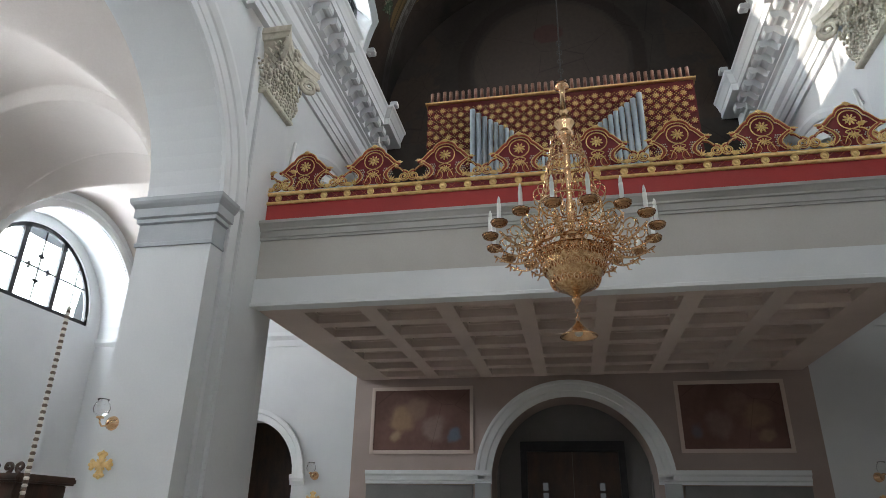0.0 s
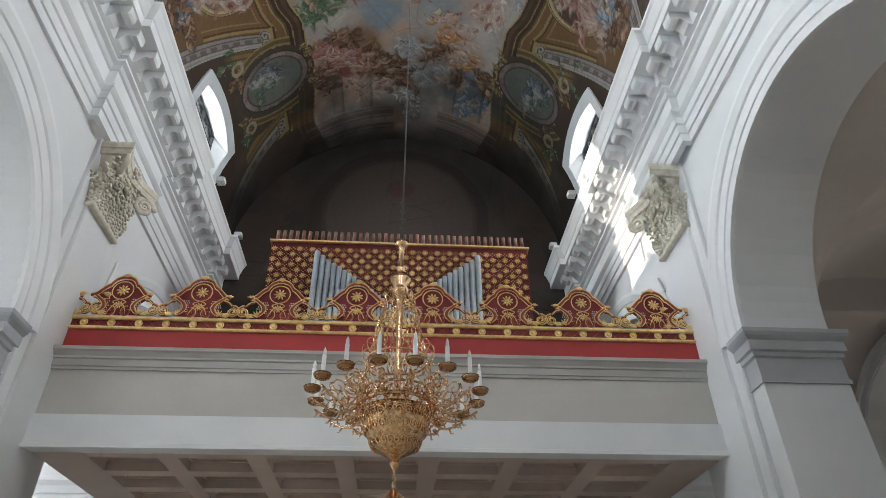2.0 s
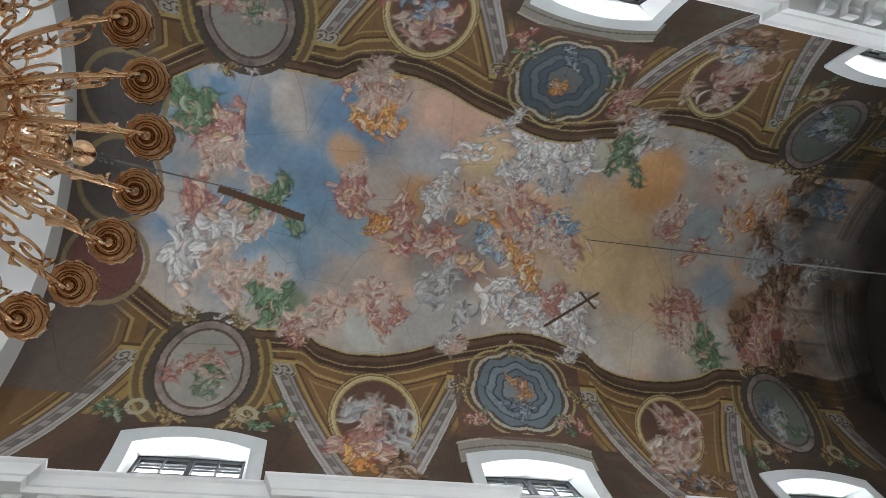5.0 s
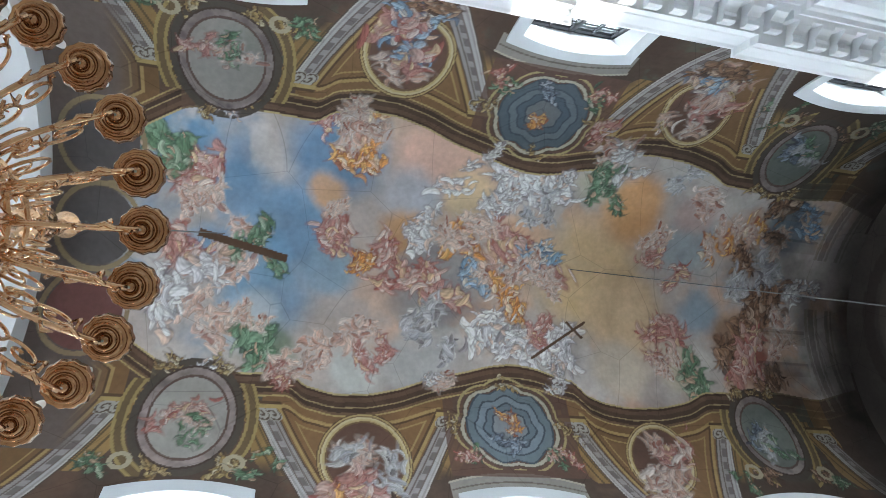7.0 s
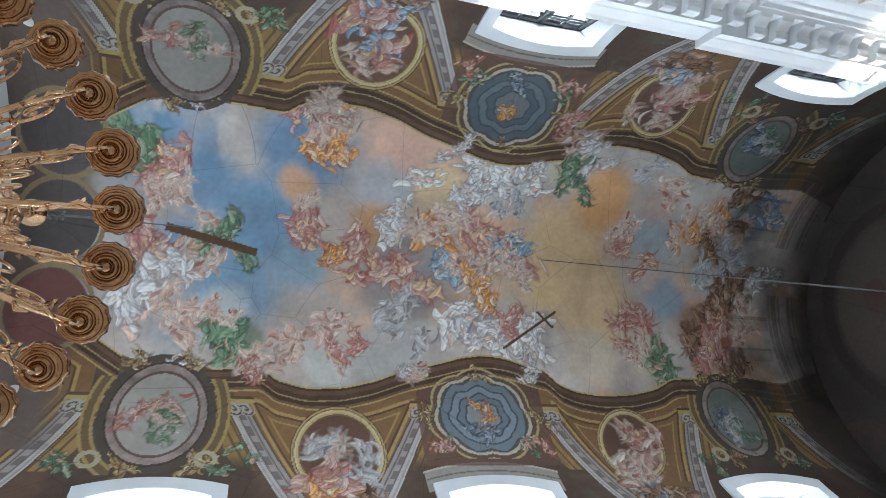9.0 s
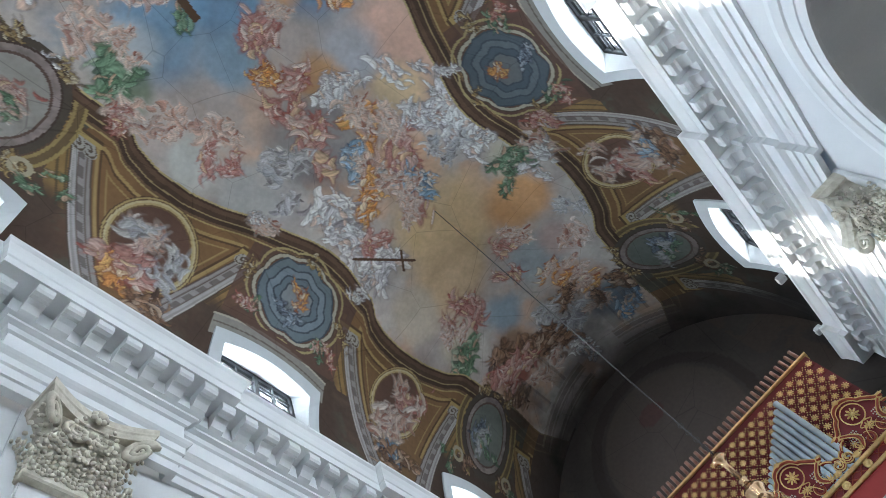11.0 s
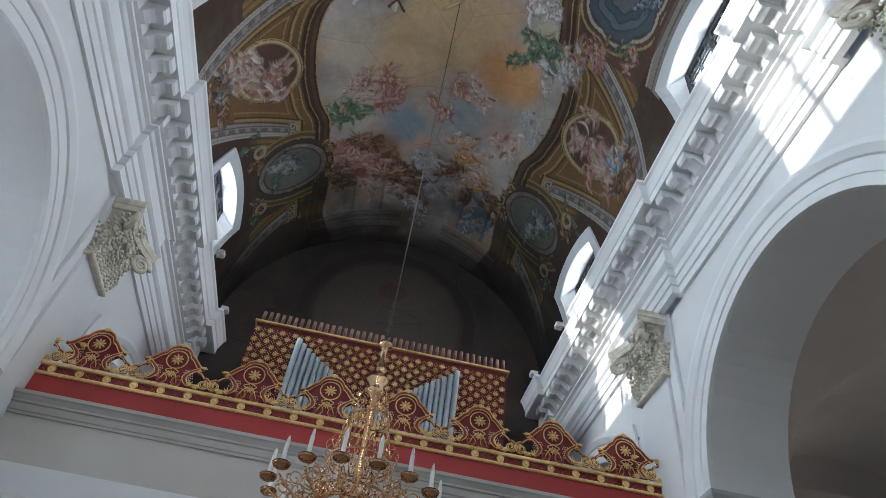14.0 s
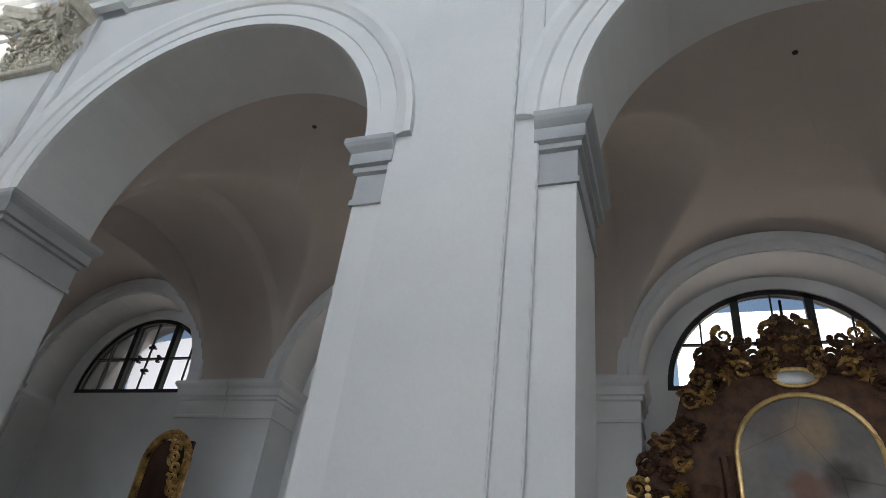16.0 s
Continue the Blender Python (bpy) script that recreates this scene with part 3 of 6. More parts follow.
PALETTES = {
    "flesh": ((0.43, 0.28, 0.215), (0.50, 0.37, 0.30), (0.34, 0.19, 0.14), (0.56, 0.47, 0.41), (0.24, 0.10, 0.07)),
    "rose": ((0.36, 0.18, 0.15), (0.45, 0.30, 0.25), (0.52, 0.42, 0.36), (0.30, 0.10, 0.08), (0.50, 0.36, 0.22)),
    "white": ((0.60, 0.58, 0.55), (0.50, 0.47, 0.46), (0.68, 0.65, 0.60), (0.26, 0.22, 0.22), (0.52, 0.38, 0.30)),
    "orange": ((0.55, 0.24, 0.07), (0.60, 0.34, 0.12), (0.56, 0.38, 0.26), (0.28, 0.10, 0.05), (0.60, 0.48, 0.34)),
    "blue": ((0.18, 0.27, 0.36), (0.30, 0.38, 0.45), (0.48, 0.42, 0.36), (0.10, 0.13, 0.18), (0.50, 0.34, 0.24)),
    "green": ((0.10, 0.16, 0.09), (0.16, 0.24, 0.15), (0.30, 0.34, 0.24), (0.06, 0.09, 0.06), (0.40, 0.26, 0.18)),
    "brown": ((0.16, 0.085, 0.05), (0.25, 0.14, 0.08), (0.34, 0.20, 0.13), (0.07, 0.04, 0.03), (0.40, 0.28, 0.20)),
    "gold": ((0.33, 0.22, 0.09), (0.42, 0.31, 0.15), (0.24, 0.15, 0.07), (0.10, 0.06, 0.035), (0.48, 0.40, 0.27)),
    "slate": ((0.19, 0.22, 0.26), (0.27, 0.30, 0.34), (0.13, 0.14, 0.17), (0.06, 0.06, 0.08), (0.34, 0.35, 0.37)),
    "grey": ((0.30, 0.29, 0.30), (0.40, 0.38, 0.38), (0.22, 0.20, 0.21), (0.48, 0.45, 0.42), (0.13, 0.11, 0.11))}


def strokes(C, s, y, size, palette, n, lean=None, spread=1.0):
    """A painted group: curved, shaded brush shapes of a palette, dark ones below and light ones above."""
    lean = rng.random() * 3.14 if lean is None else lean
    cols = PALETTES[palette]
    n, size = int(n * 2.0), size * 1.18
    order = [3] * (n // 6) + [int(k) for k in rng.choice([0, 1, 2, 4, 0, 1], n - n // 6)]
    # smaller clusters, each with a drift of its own
    knots = [(s + rng.normal() * size * 0.42 * spread, y + rng.normal() * size * 0.42 * spread, lean + rng.normal() * 0.9) for _ in range(4)]
    for i, k in enumerate(order):
        ks, ky, turn = knots[i % 4]
        ga, gb = rng.normal() * size * 0.27 * spread, rng.normal() * size * 0.13 * spread
        cs, cy = ks + ga * math.cos(turn) - gb * math.sin(turn), ky + ga * math.sin(turn) + gb * math.cos(turn)
        if i % 3:
            L = size * rng.uniform(0.12, 0.34) * (1.3 if k == 3 else 1)
            W = L * rng.uniform(0.15, 0.36)
        else:
            L = size * rng.uniform(0.10, 0.24)
            W = L * rng.uniform(0.45, 0.8)
        a = turn + rng.normal() * 0.55
        bend = rng.normal() * 0.45 / L
        i0, i1 = np.searchsorted(GYV[:, 0], (cy - L * 1.4, cy + L * 1.4))
        j0, j1 = np.searchsorted(GS[0], (cs - L * 1.4, cs + L * 1.4))
        if i1 - i0 < 2 or j1 - j0 < 2:
            continue
        ds, dy = GS[i0:i1, j0:j1] - cs, GYV[i0:i1, j0:j1] - cy
        u = ds * math.cos(a) + dy * math.sin(a)
        v = -ds * math.sin(a) + dy * math.cos(a) + bend * u * u
        d = np.abs(u / L) ** 2.5 + np.abs(v / W) ** 2.5
        rim = 1 + 0.03 / W
        ground = ramp(-d, -rim ** 2.5, -1.0) * (0.34 if k != 3 else 0.15)
        m = ramp(-d, -1.0, -0.65) * rng.uniform(0.65, 1.0)
        folds = 0.16 * np.sin(u / L * 5 + v / W * 6 + k) + 0.12 * np.sin(v / W * 11 - u / L * 3)
        shade = np.clip(1.04 + 0.40 * v / W + folds - 0.32 * ramp(d, 0.45, 1.0), 0.3, 1.55)
        block = C[i0:i1, j0:j1]
        block[...] = block * (1 - ground[..., None]) + ground[..., None] * np.array(cols[3]) * 0.8
        block[...] = block * (1 - m[..., None]) + m[..., None] * np.array(cols[k]) * shade[..., None]


def paint_vault():
    S = GS + (fbm(GS, GYV, 0.9, 11) - 0.5) * 0.5
    Y = GYV + (fbm(GS, GYV, 0.9, 31) - 0.5) * 0.5
    C = np.zeros((NV, NU, 3))
    n1, n2, n3 = fbm(S, Y, 0.35, 3), fbm(S, Y, 0.8, 5), fbm(GS, GYV, 3.0, 9)
    lay(C, np.ones_like(S), (0.37, 0.315, 0.28))
    # sky and clouds: blue in the east, golden light over the middle, slate clouds in the west
    lay(C, ramp(n1, 0.40, 0.62) * ramp(-Y, -5.0, 0.5), (0.145, 0.235, 0.34))
    lay(C, ramp(n2, 0.5, 0.68) * 0.8, (0.46, 0.41, 0.37))
    lay(C, ramp(fbm(S, Y, 0.6, 17), 0.50, 0.64) * ramp(Y, -0.5, 3.0) * 0.75, (0.47, 0.29, 0.19))
    lay(C, ramp(n1, 0.44, 0.30) * 0.9, (0.36, 0.30, 0.265))
    for s, y, r, col in ((2.3, 0.7, 1.5, (0.12, 0.21, 0.32)), (0.5, -0.2, 1.4, (0.15, 0.25, 0.36)), (-1.2, -0.5, 1.3, (0.16, 0.25, 0.34)), (1.2, -1.4, 0.9, (0.14, 0.23, 0.33)), (-0.4, 0.8, 0.9, (0.20, 0.28, 0.35)),
                         (2.5, 3.0, 1.2, (0.53, 0.33, 0.25)), (1.5, 2.5, 1.0, (0.34, 0.33, 0.34)), (1.35, 0.6, 0.55, (0.52, 0.30, 0.16)), (2.7, 1.3, 0.5, (0.50, 0.32, 0.20)), (0.6, 2.4, 0.75, (0.44, 0.24, 0.11)),
                         (-0.6, 3.4, 1.5, (0.20, 0.185, 0.18))):
        lay(C, ramp(-np.hypot(S - s, Y - y), -r, -r * 0.45) * np.clip(0.62 + 0.55 * n2, 0, 1), col)
    for s, y, r, col in ((-2.6, 2.9, 1.0, (0.34, 0.33, 0.31)), (-2.9, 1.6, 0.8, (0.42, 0.41, 0.37)), (-1.9, -0.8, 0.9, (0.45, 0.46, 0.45)), (-2.5, -0.3, 0.7, (0.11, 0.15, 0.09)),
                         (1.8, 3.9, 0.8, (0.56, 0.41, 0.24)), (0.0, 7.4, 2.0, (0.52, 0.36, 0.19)), (-1.0, 8.6, 1.5, (0.50, 0.35, 0.21)), (0.6, 5.6, 1.2, (0.54, 0.33, 0.20)), (2.0, 8.4, 1.2, (0.52, 0.27, 0.11)),
                         (2.5, 7.2, 0.8, (0.44, 0.40, 0.30)), (-2.4, 8.3, 1.0, (0.48, 0.40, 0.31)), (1.1, 10.2, 1.1, (0.27, 0.29, 0.30)), (-0.7, 10.8, 0.9, (0.23, 0.27, 0.30)), (1.9, 10.2, 0.8, (0.40, 0.29, 0.25)),
                         (-2.2, 10.0, 0.9, (0.46, 0.38, 0.28)), (1.9, 13.1, 1.0, (0.16, 0.20, 0.23)), (0.6, 12.4, 1.1, (0.24, 0.22, 0.21)), (-1.3, 11.9, 0.9, (0.22, 0.13, 0.08)), (-1.9, 12.4, 0.8, (0.25, 0.07, 0.05))):
        lay(C, ramp(-np.hypot(S - s, Y - y), -r, -r * 0.45) * np.clip(0.62 + 0.55 * n2, 0, 1), col)
    C *= ((0.92 + 0.16 * n3) * (0.72 + 0.56 * fbm(S, Y, 1.3, 23)))[..., None]
    # groups of figures, as plain brush shapes
    for s, y, r, pal in ((1.8, -2.9, 0.8, "green"), (1.3, -2.2, 0.6, "rose"), (0.8, -2.2, 0.5, "flesh"), (0.0, -2.4, 0.7, "rose"), (-0.3, -1.5, 0.6, "flesh"), (-0.1, -0.8, 0.45, "green"), (-1.5, -2.4, 0.8, "white"),
                         (-1.9, -1.6, 0.6, "flesh"), (-2.5, -0.4, 0.7, "green"), (-1.9, -1.1, 0.35, "flesh"), (3.0, 1.2, 0.6, "flesh"), (2.5, 1.4, 0.55, "orange"), (3.1, 0.6, 0.35, "rose"), (0.6, 0.8, 0.6, "rose"), (1.0, 0.8, 0.3, "flesh"),
                         (-2.7, 0.5, 0.5, "flesh"), (-2.1, 1.5, 0.6, "flesh"), (-2.4, 1.9, 0.4, "rose"), (-0.6, 1.9, 0.6, "rose"), (-0.3, 1.5, 0.35, "orange"), (-0.7, 3.1, 0.7, "rose"), (-1.4, 3.2, 0.6, "grey"), (0.8, 3.1, 0.55, "white"),
                         (0.3, 4.2, 0.6, "orange"), (0.5, 3.6, 0.5, "flesh"), (1.0, 5.3, 0.8, "rose"), (1.2, 4.6, 0.45, "flesh")):
        strokes(C, s, y, r, pal, 60)
    for s, y, r, pal in ((2.2, 4.5, 0.7, "white"), (1.6, 4.8, 0.5, "white"), (2.1, 6.2, 0.7, "white"), (1.7, 5.9, 0.4, "grey"), (2.5, 7.5, 0.5, "green"), (-0.5, 4.4, 0.6, "blue"), (-0.2, 5.0, 0.5, "flesh"), (-1.35, 5.2, 0.6, "orange"),
                         (-0.7, 5.4, 0.45, "orange"), (-1.7, 4.5, 0.7, "white"), (-1.9, 5.6, 0.6, "white"), (-2.0, 6.5, 0.7, "white"), (-1.5, 6.2, 0.4, "rose"), (0.3, 6.0, 0.5, "blue"), (0.0, 5.7, 0.4, "flesh"), (-0.4, 6.3, 0.4, "flesh"),
                         (-1.7, 9.4, 0.6, "rose"), (-2.2, 9.7, 0.4, "flesh"), (0.3, 9.6, 0.45, "rose"), (1.3, 9.2, 0.35, "flesh"), (1.3, 11.6, 0.6, "orange"), (1.6, 11.4, 0.4, "flesh"), (2.5, 10.4, 0.5, "flesh"), (2.8, 9.6, 0.4, "grey"),
                         (-2.5, 10.6, 0.6, "green"), (0.7, 11.9, 0.5, "brown"), (0.2, 12.3, 0.5, "grey"), (-0.6, 12.2, 0.7, "brown"), (-1.3, 11.9, 0.7, "brown"), (-1.9, 12.3, 0.7, "rose"), (-2.3, 12.9, 0.5, "brown"), (1.0, 13.0, 0.6, "grey"),
                         (0.3, 14.0, 0.5, "white"), (-0.2, 13.3, 0.6, "brown"), (1.5, 12.6, 0.5, "flesh"), (-1.0, 13.6, 0.5, "flesh"), (1.9, 13.7, 0.6, "blue"), (2.3, 12.5, 0.5, "brown")):
        strokes(C, s, y, r, pal, 60)
    # a painted cross
    for (s0, y0, s1, y1) in ((-2.26, 5.92, -1.21, 7.44), (-1.25, 6.9, -1.65, 7.35), (0.1, -2.2, -0.32, -0.2)):
        L = math.hypot(s1 - s0, y1 - y0)
        u = ((GS - s0) * (s1 - s0) + (GYV - y0) * (y1 - y0)) / L
        v = ((GS - s0) * (y1 - y0) - (GYV - y0) * (s1 - s0)) / L
        lay(C, (np.abs(v) < (0.035 if y0 > 0 else 0.09)) & (u > 0) & (u < L), (0.09, 0.05, 0.03))
    C *= 1.24
    # scalloped painted cornice round the sky
    A = np.abs(GS)
    knots_y = (-5.4, -3.2, -2.6, -0.95, 0.2, 0.4, 1.1, 1.9, 2.6, 3.35, 4.2, 4.8, 5.4, 6.0, 6.6, 7.05, 7.2, 7.7, 8.4, 9.3, 10.1, 10.65, 11.7, 13.0, 14.2, 16.0)
    knots_s = (1.0, 2.5, 2.9, 3.05, 2.98, 3.24, 3.43, 3.40, 3.22, 2.92, 2.70, 2.52, 2.43, 2.50, 2.70, 2.79, 3.08, 3.30, 3.40, 3.34, 3.15, 2.85, 2.82, 2.75, 2.9, 2.4)
    edge = np.interp(GYV, knots_y, knots_s)
    edge = (edge + np.roll(edge, 5, 0) + np.roll(edge, -5, 0)) / 3
    off = A - edge
    streak = 0.75 + 0.5 * fbm(GS * 3, GYV * 0.8, 2.0, 61)
    side = off > 0
    C[side] = (np.array((0.100, 0.064, 0.046)) * streak[..., None])[side]
    lay(C, side * ramp(fbm(S, Y, 0.7, 71), 0.45, 0.62) * 0.8, (0.13, 0.075, 0.05))
    lay(C, side * ramp(fbm(S, Y, 1.6, 73), 0.56, 0.68) * 0.6, (0.10, 0.115, 0.085))
    # ochre panels of the piers between the windows
    PIER = ((-5.26, 0.50), (1.72, 0.50), (8.80, 0.42), (15.8, 0.45))
    for cy, slope in PIER:
        reach = np.clip(1.97 - slope * (A - 4.0), 0.3, 2.1)
        d = np.abs(GYV - cy)
        on = side * (d < reach + 0.02) * (A < 7.0)
        on = on * (GYV < 14.2)
        lay(C, on, (0.20, 0.110, 0.050))
        C[on > 0] *= (0.72 + 0.55 * n2)[on > 0][:, None]
        for o, w, col in ((0.30, 0.04, (0.40, 0.27, 0.11)), (0.37, 0.025, (0.09, 0.05, 0.028)), (0.52, 0.02, (0.36, 0.24, 0.10))):
            lay(C, on * (np.abs(np.minimum(reach - d, off - 0.5) - o) < w) * (A < 5.9) * 0.85, col)
        # yellow pedestal strips on the window side of each pilaster
        strip = side * (GYV < 14.3) * (d > reach + 0.18) * (d < reach + 0.62 + 0.1 * np.sin(A * 4)) * (A > 3.55) * (A < 5.5)
        lay(C, strip, (0.27, 0.162, 0.064))
        C[strip > 0] *= (0.7 + 0.6 * n2)[strip > 0][:, None]
        for o in (0.30, 0.47):
            lay(C, strip * (np.abs(d - reach - o) < 0.025), (0.13, 0.085, 0.04))
    # mouldings of the cornice, brown with thin gilded lines
    inside = np.where((GYV > 11.4) & (GYV < 13.3), 0.25, 1.0) * np.where((GYV < -1.0) & (GYV > -2.7), 0.2, 1.0) * np.where(GYV > 13.3, 0.2, 1.0)
    for a, b, col in ((0.0, 0.045, (0.46, 0.35, 0.17)), (0.045, 0.10, (0.075, 0.042, 0.028)), (0.10, 0.21, (0.135, 0.078, 0.05)), (0.21, 0.33, (0.095, 0.055, 0.036)), (0.33, 0.36, (0.36, 0.26, 0.13)),
                      (0.36, 0.47, (0.075, 0.044, 0.03)), (0.47, 0.53, (0.17, 0.10, 0.055)), (0.53, 0.57, (0.42, 0.30, 0.13))):
        m = ((off >= a) & (off < b)) * inside
        lay(C, m, col)
        C[m > 0.5] *= (0.70 + 0.50 * n3)[m > 0.5][:, None]
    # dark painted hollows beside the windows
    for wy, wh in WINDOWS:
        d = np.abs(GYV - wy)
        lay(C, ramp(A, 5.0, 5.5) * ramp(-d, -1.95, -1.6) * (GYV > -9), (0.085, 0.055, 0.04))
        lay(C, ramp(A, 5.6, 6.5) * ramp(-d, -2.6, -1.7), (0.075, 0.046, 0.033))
        if 0 < wy < 8:
            top = 5.58 + 0.22 * (d / wh) ** 2
            lay(C, (A > top - 0.26) * (A < top + 0.3) * (d < wh + 0.12), (0.27, 0.245, 0.21))
            lay(C, (np.abs(A - top + 0.27) < 0.025) * (d < wh + 0.14), (0.42, 0.37, 0.29))
            lay(C, (np.abs(A - top + 0.05) < 0.02) * (d < wh + 0.1), (0.15, 0.12, 0.10))
    for e in (-1, 1):
        U = e * GS
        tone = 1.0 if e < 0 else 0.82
        for cy, slope in PIER:
            # fluted pilasters with a volute at the top
            for q in (-1, 1):
                d = q * (GYV - cy) - (1.97 - slope * (U - 4.0))
                wide = 0.19 + 0.02 * (U - 4.0)
                body = (U > 3.98) & (U < 7.2) & (GYV < 15.4)
                lay(C, body * (np.abs(d) < wide), (0.30, 0.265, 0.25))
                lay(C, body * (np.abs(d - 0.11) < 0.05), (0.40, 0.365, 0.345))
                lay(C, body * (np.abs(d) < 0.055) * (np.sin(U * 17) > -0.3), (0.17, 0.14, 0.13))
                for o, col in ((-wide, (0.10, 0.07, 0.055)), (-0.10, (0.15, 0.115, 0.10)), (0.075, (0.16, 0.12, 0.105)), (wide, (0.46, 0.42, 0.38)), (wide + 0.035, (0.09, 0.06, 0.045))):
                    lay(C, body * (np.abs(d - o) < 0.018), col)
                for o in (-0.12, 0.12):
                    rr, an = np.hypot(U - 4.0, d - o), np.arctan2(U - 4.0, d - o)
                    lay(C, rr < 0.17, (0.36, 0.325, 0.29))
                    lay(C, (rr < 0.155) * (np.cos(an - rr * 60) > 0.35), (0.11, 0.08, 0.06))
                lay(C, (np.abs(U - 3.80) < 0.05) * (np.abs(d) < 0.36), (0.40, 0.28, 0.11))
                lay(C, (np.abs(U - 3.72) < 0.03) * (np.abs(d) < 0.40), (0.11, 0.065, 0.035))
        # round and oval pictures of the piers, with cloth falling out of them
        for cy, cs, ry, rs in ((1.80, 5.05, 0.90, 1.06), (8.72, 4.80, 0.80, 0.95)):
            v, w = (GYV - cy), (U - cs)
            if cy > 5:
                v = v + 0.18 * w
            r = np.hypot(v / ry, w / rs)
            lay(C, r < 1.0, (0.135, 0.072, 0.05))
            C[r < 0.92] *= (0.65 + 0.6 * n2)[r < 0.92][:, None]
            for a, b, col in ((0.88, 0.92, (0.17, 0.10, 0.05)), (0.92, 0.97, (0.44, 0.33, 0.16)), (0.97, 1.02, (0.52, 0.42, 0.24)), (1.02, 1.045, (0.15, 0.09, 0.045)), (1.045, 1.085, (0.40, 0.29, 0.13)), (1.085, 1.11, (0.11, 0.065, 0.035))):
                lay(C, (r > a) & (r < b), col)
            warm = cy < 5
            strokes(C, e * (cs - 0.25), cy, 0.55, "flesh", 26)
            strokes(C, e * (cs + 0.15), cy + 0.1, 0.62, ("grey" if e < 0 else "blue") if warm else "rose", 34, lean=0.3)
            strokes(C, e * (cs + 0.85), cy, 0.75, "rose" if warm else "flesh", 40, lean=1.3)
            strokes(C, e * (cs + 1.25), cy - 0.2, 0.55, "orange" if warm and e < 0 else "blue", 26)
            strokes(C, e * (cs + 1.6), cy + 0.1, 0.6, "brown", 30)
        # framed pictures and the shell over the windows
        for cy, cs, ry, rs, inner, pal in ((-1.80, 4.18, 0.80, 1.02, (0.33, 0.30, 0.26), "rose"), (12.10, 4.0, 0.72, 0.95, (0.17, 0.18, 0.15), "slate")):
            q = np.hypot((GYV - cy) / ry, (U - cs) / rs)
            lay(C, q < 1.38, (0.085, 0.065, 0.05))
            for a, b, col in ((1.42, 1.50, (0.31, 0.22, 0.09)), (1.50, 1.66, (0.15, 0.10, 0.05)), (1.66, 1.74, (0.32, 0.23, 0.09))):
                lay(C, (q > a) * (q < b) * (np.abs(GYV - cy) > 0.75 * ry) * (U > 3.3) * (U < 5.6), col)
            for k in (-1, 1):
                strokes(C, e * (cs - 1.12), cy + k * 0.5, 0.30, "gold", 22)
                strokes(C, e * (cs + 1.08), cy + k * 0.75, 0.34, "brown" if cy > 5 else "gold", 26)
                rr = np.hypot(U - cs - 1.05, GYV - cy - k * 1.02)
                lay(C, (np.abs(rr - 0.17) < 0.05), (0.38, 0.32, 0.22))
            strokes(C, e * (cs - 1.18), cy, 0.24, "white" if cy < 5 else "gold", 18)
            lay(C, q < 1.18, (0.27 * tone, 0.21 * tone, 0.19 * tone))
            mottle = (q > 1.0) & (q < 1.18)
            C[mottle] *= (0.45 + 1.0 * fbm(GS, GYV, 4.5, 83, 3))[mottle][:, None]
            lay(C, np.abs(q - 1.18) < 0.025, (0.07, 0.045, 0.035))
            lay(C, q < 0.99, tuple(c * tone for c in inner))
            C[q < 0.99] *= (0.6 + 0.75 * n2)[q < 0.99][:, None]
            lay(C, np.abs(q - 0.97) < 0.03, (0.12, 0.075, 0.06))
            strokes(C, e * (cs + 0.05), cy - 0.25, 0.45, pal, 30)
            strokes(C, e * (cs + 0.15), cy + 0.25, 0.42, "flesh" if cy < 5 else "grey", 26)
            strokes(C, e * (cs + 0.35), cy + 0.1, 0.35, "green", 16)
        v, w = GYV - 5.15, U - 4.05
        an = np.arctan2(v, -w)
        q = np.hypot(v / 1.0, w / 0.92) / (1 + 0.09 * np.abs(np.cos(an * 3.5)))
        ground = (np.abs(v) < 1.55) * (U > 3.1) * (U < 5.4) * (off > 0.57)
        lay(C, ground * 0.85, (0.125, 0.068, 0.05))
        for a, b, col in ((1.20, 1.26, (0.36, 0.28, 0.13)), (1.02, 1.10, (0.42, 0.37, 0.28)), (1.10, 1.13, (0.10, 0.065, 0.045))):
            lay(C, ((q > a) & (q < b)) * (U < 5.2), col)
        for k, (lim, col) in enumerate(((1.02, (0.16, 0.19, 0.21)), (0.80, (0.215, 0.25, 0.27)), (0.60, (0.15, 0.18, 0.205)), (0.42, (0.24, 0.25, 0.25)))):
            qq = q * (1 + 0.07 * np.abs(np.sin(an * (4.5 - 0.4 * k))))
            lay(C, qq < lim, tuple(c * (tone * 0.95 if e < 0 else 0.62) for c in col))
            lay(C, np.abs(qq - lim) < 0.022, (0.07, 0.08, 0.095))
        strokes(C, e * 3.85, 5.15, 0.30, "orange", 24)
        strokes(C, e * 4.5, 5.15, 0.34, "slate", 24)
        for k in (-1, 1):
            strokes(C, e * 4.75, 5.15 + k * 1.0, 0.30, "green", 20)
            strokes(C, e * 4.9, 5.15 + k * 1.25, 0.28, "rose", 18)
            strokes(C, e * 4.1, 5.15 + k * 1.35, 0.26, "gold", 18)
            strokes(C, e * 5.3, -1.8 + k * 1.55, 0.35, "green", 20)
            strokes(C, e * 5.3, 12.0 + k * 1.35, 0.32, "green", 18)
        strokes(C, e * 2.98, 5.15, 0.20, "gold", 16)
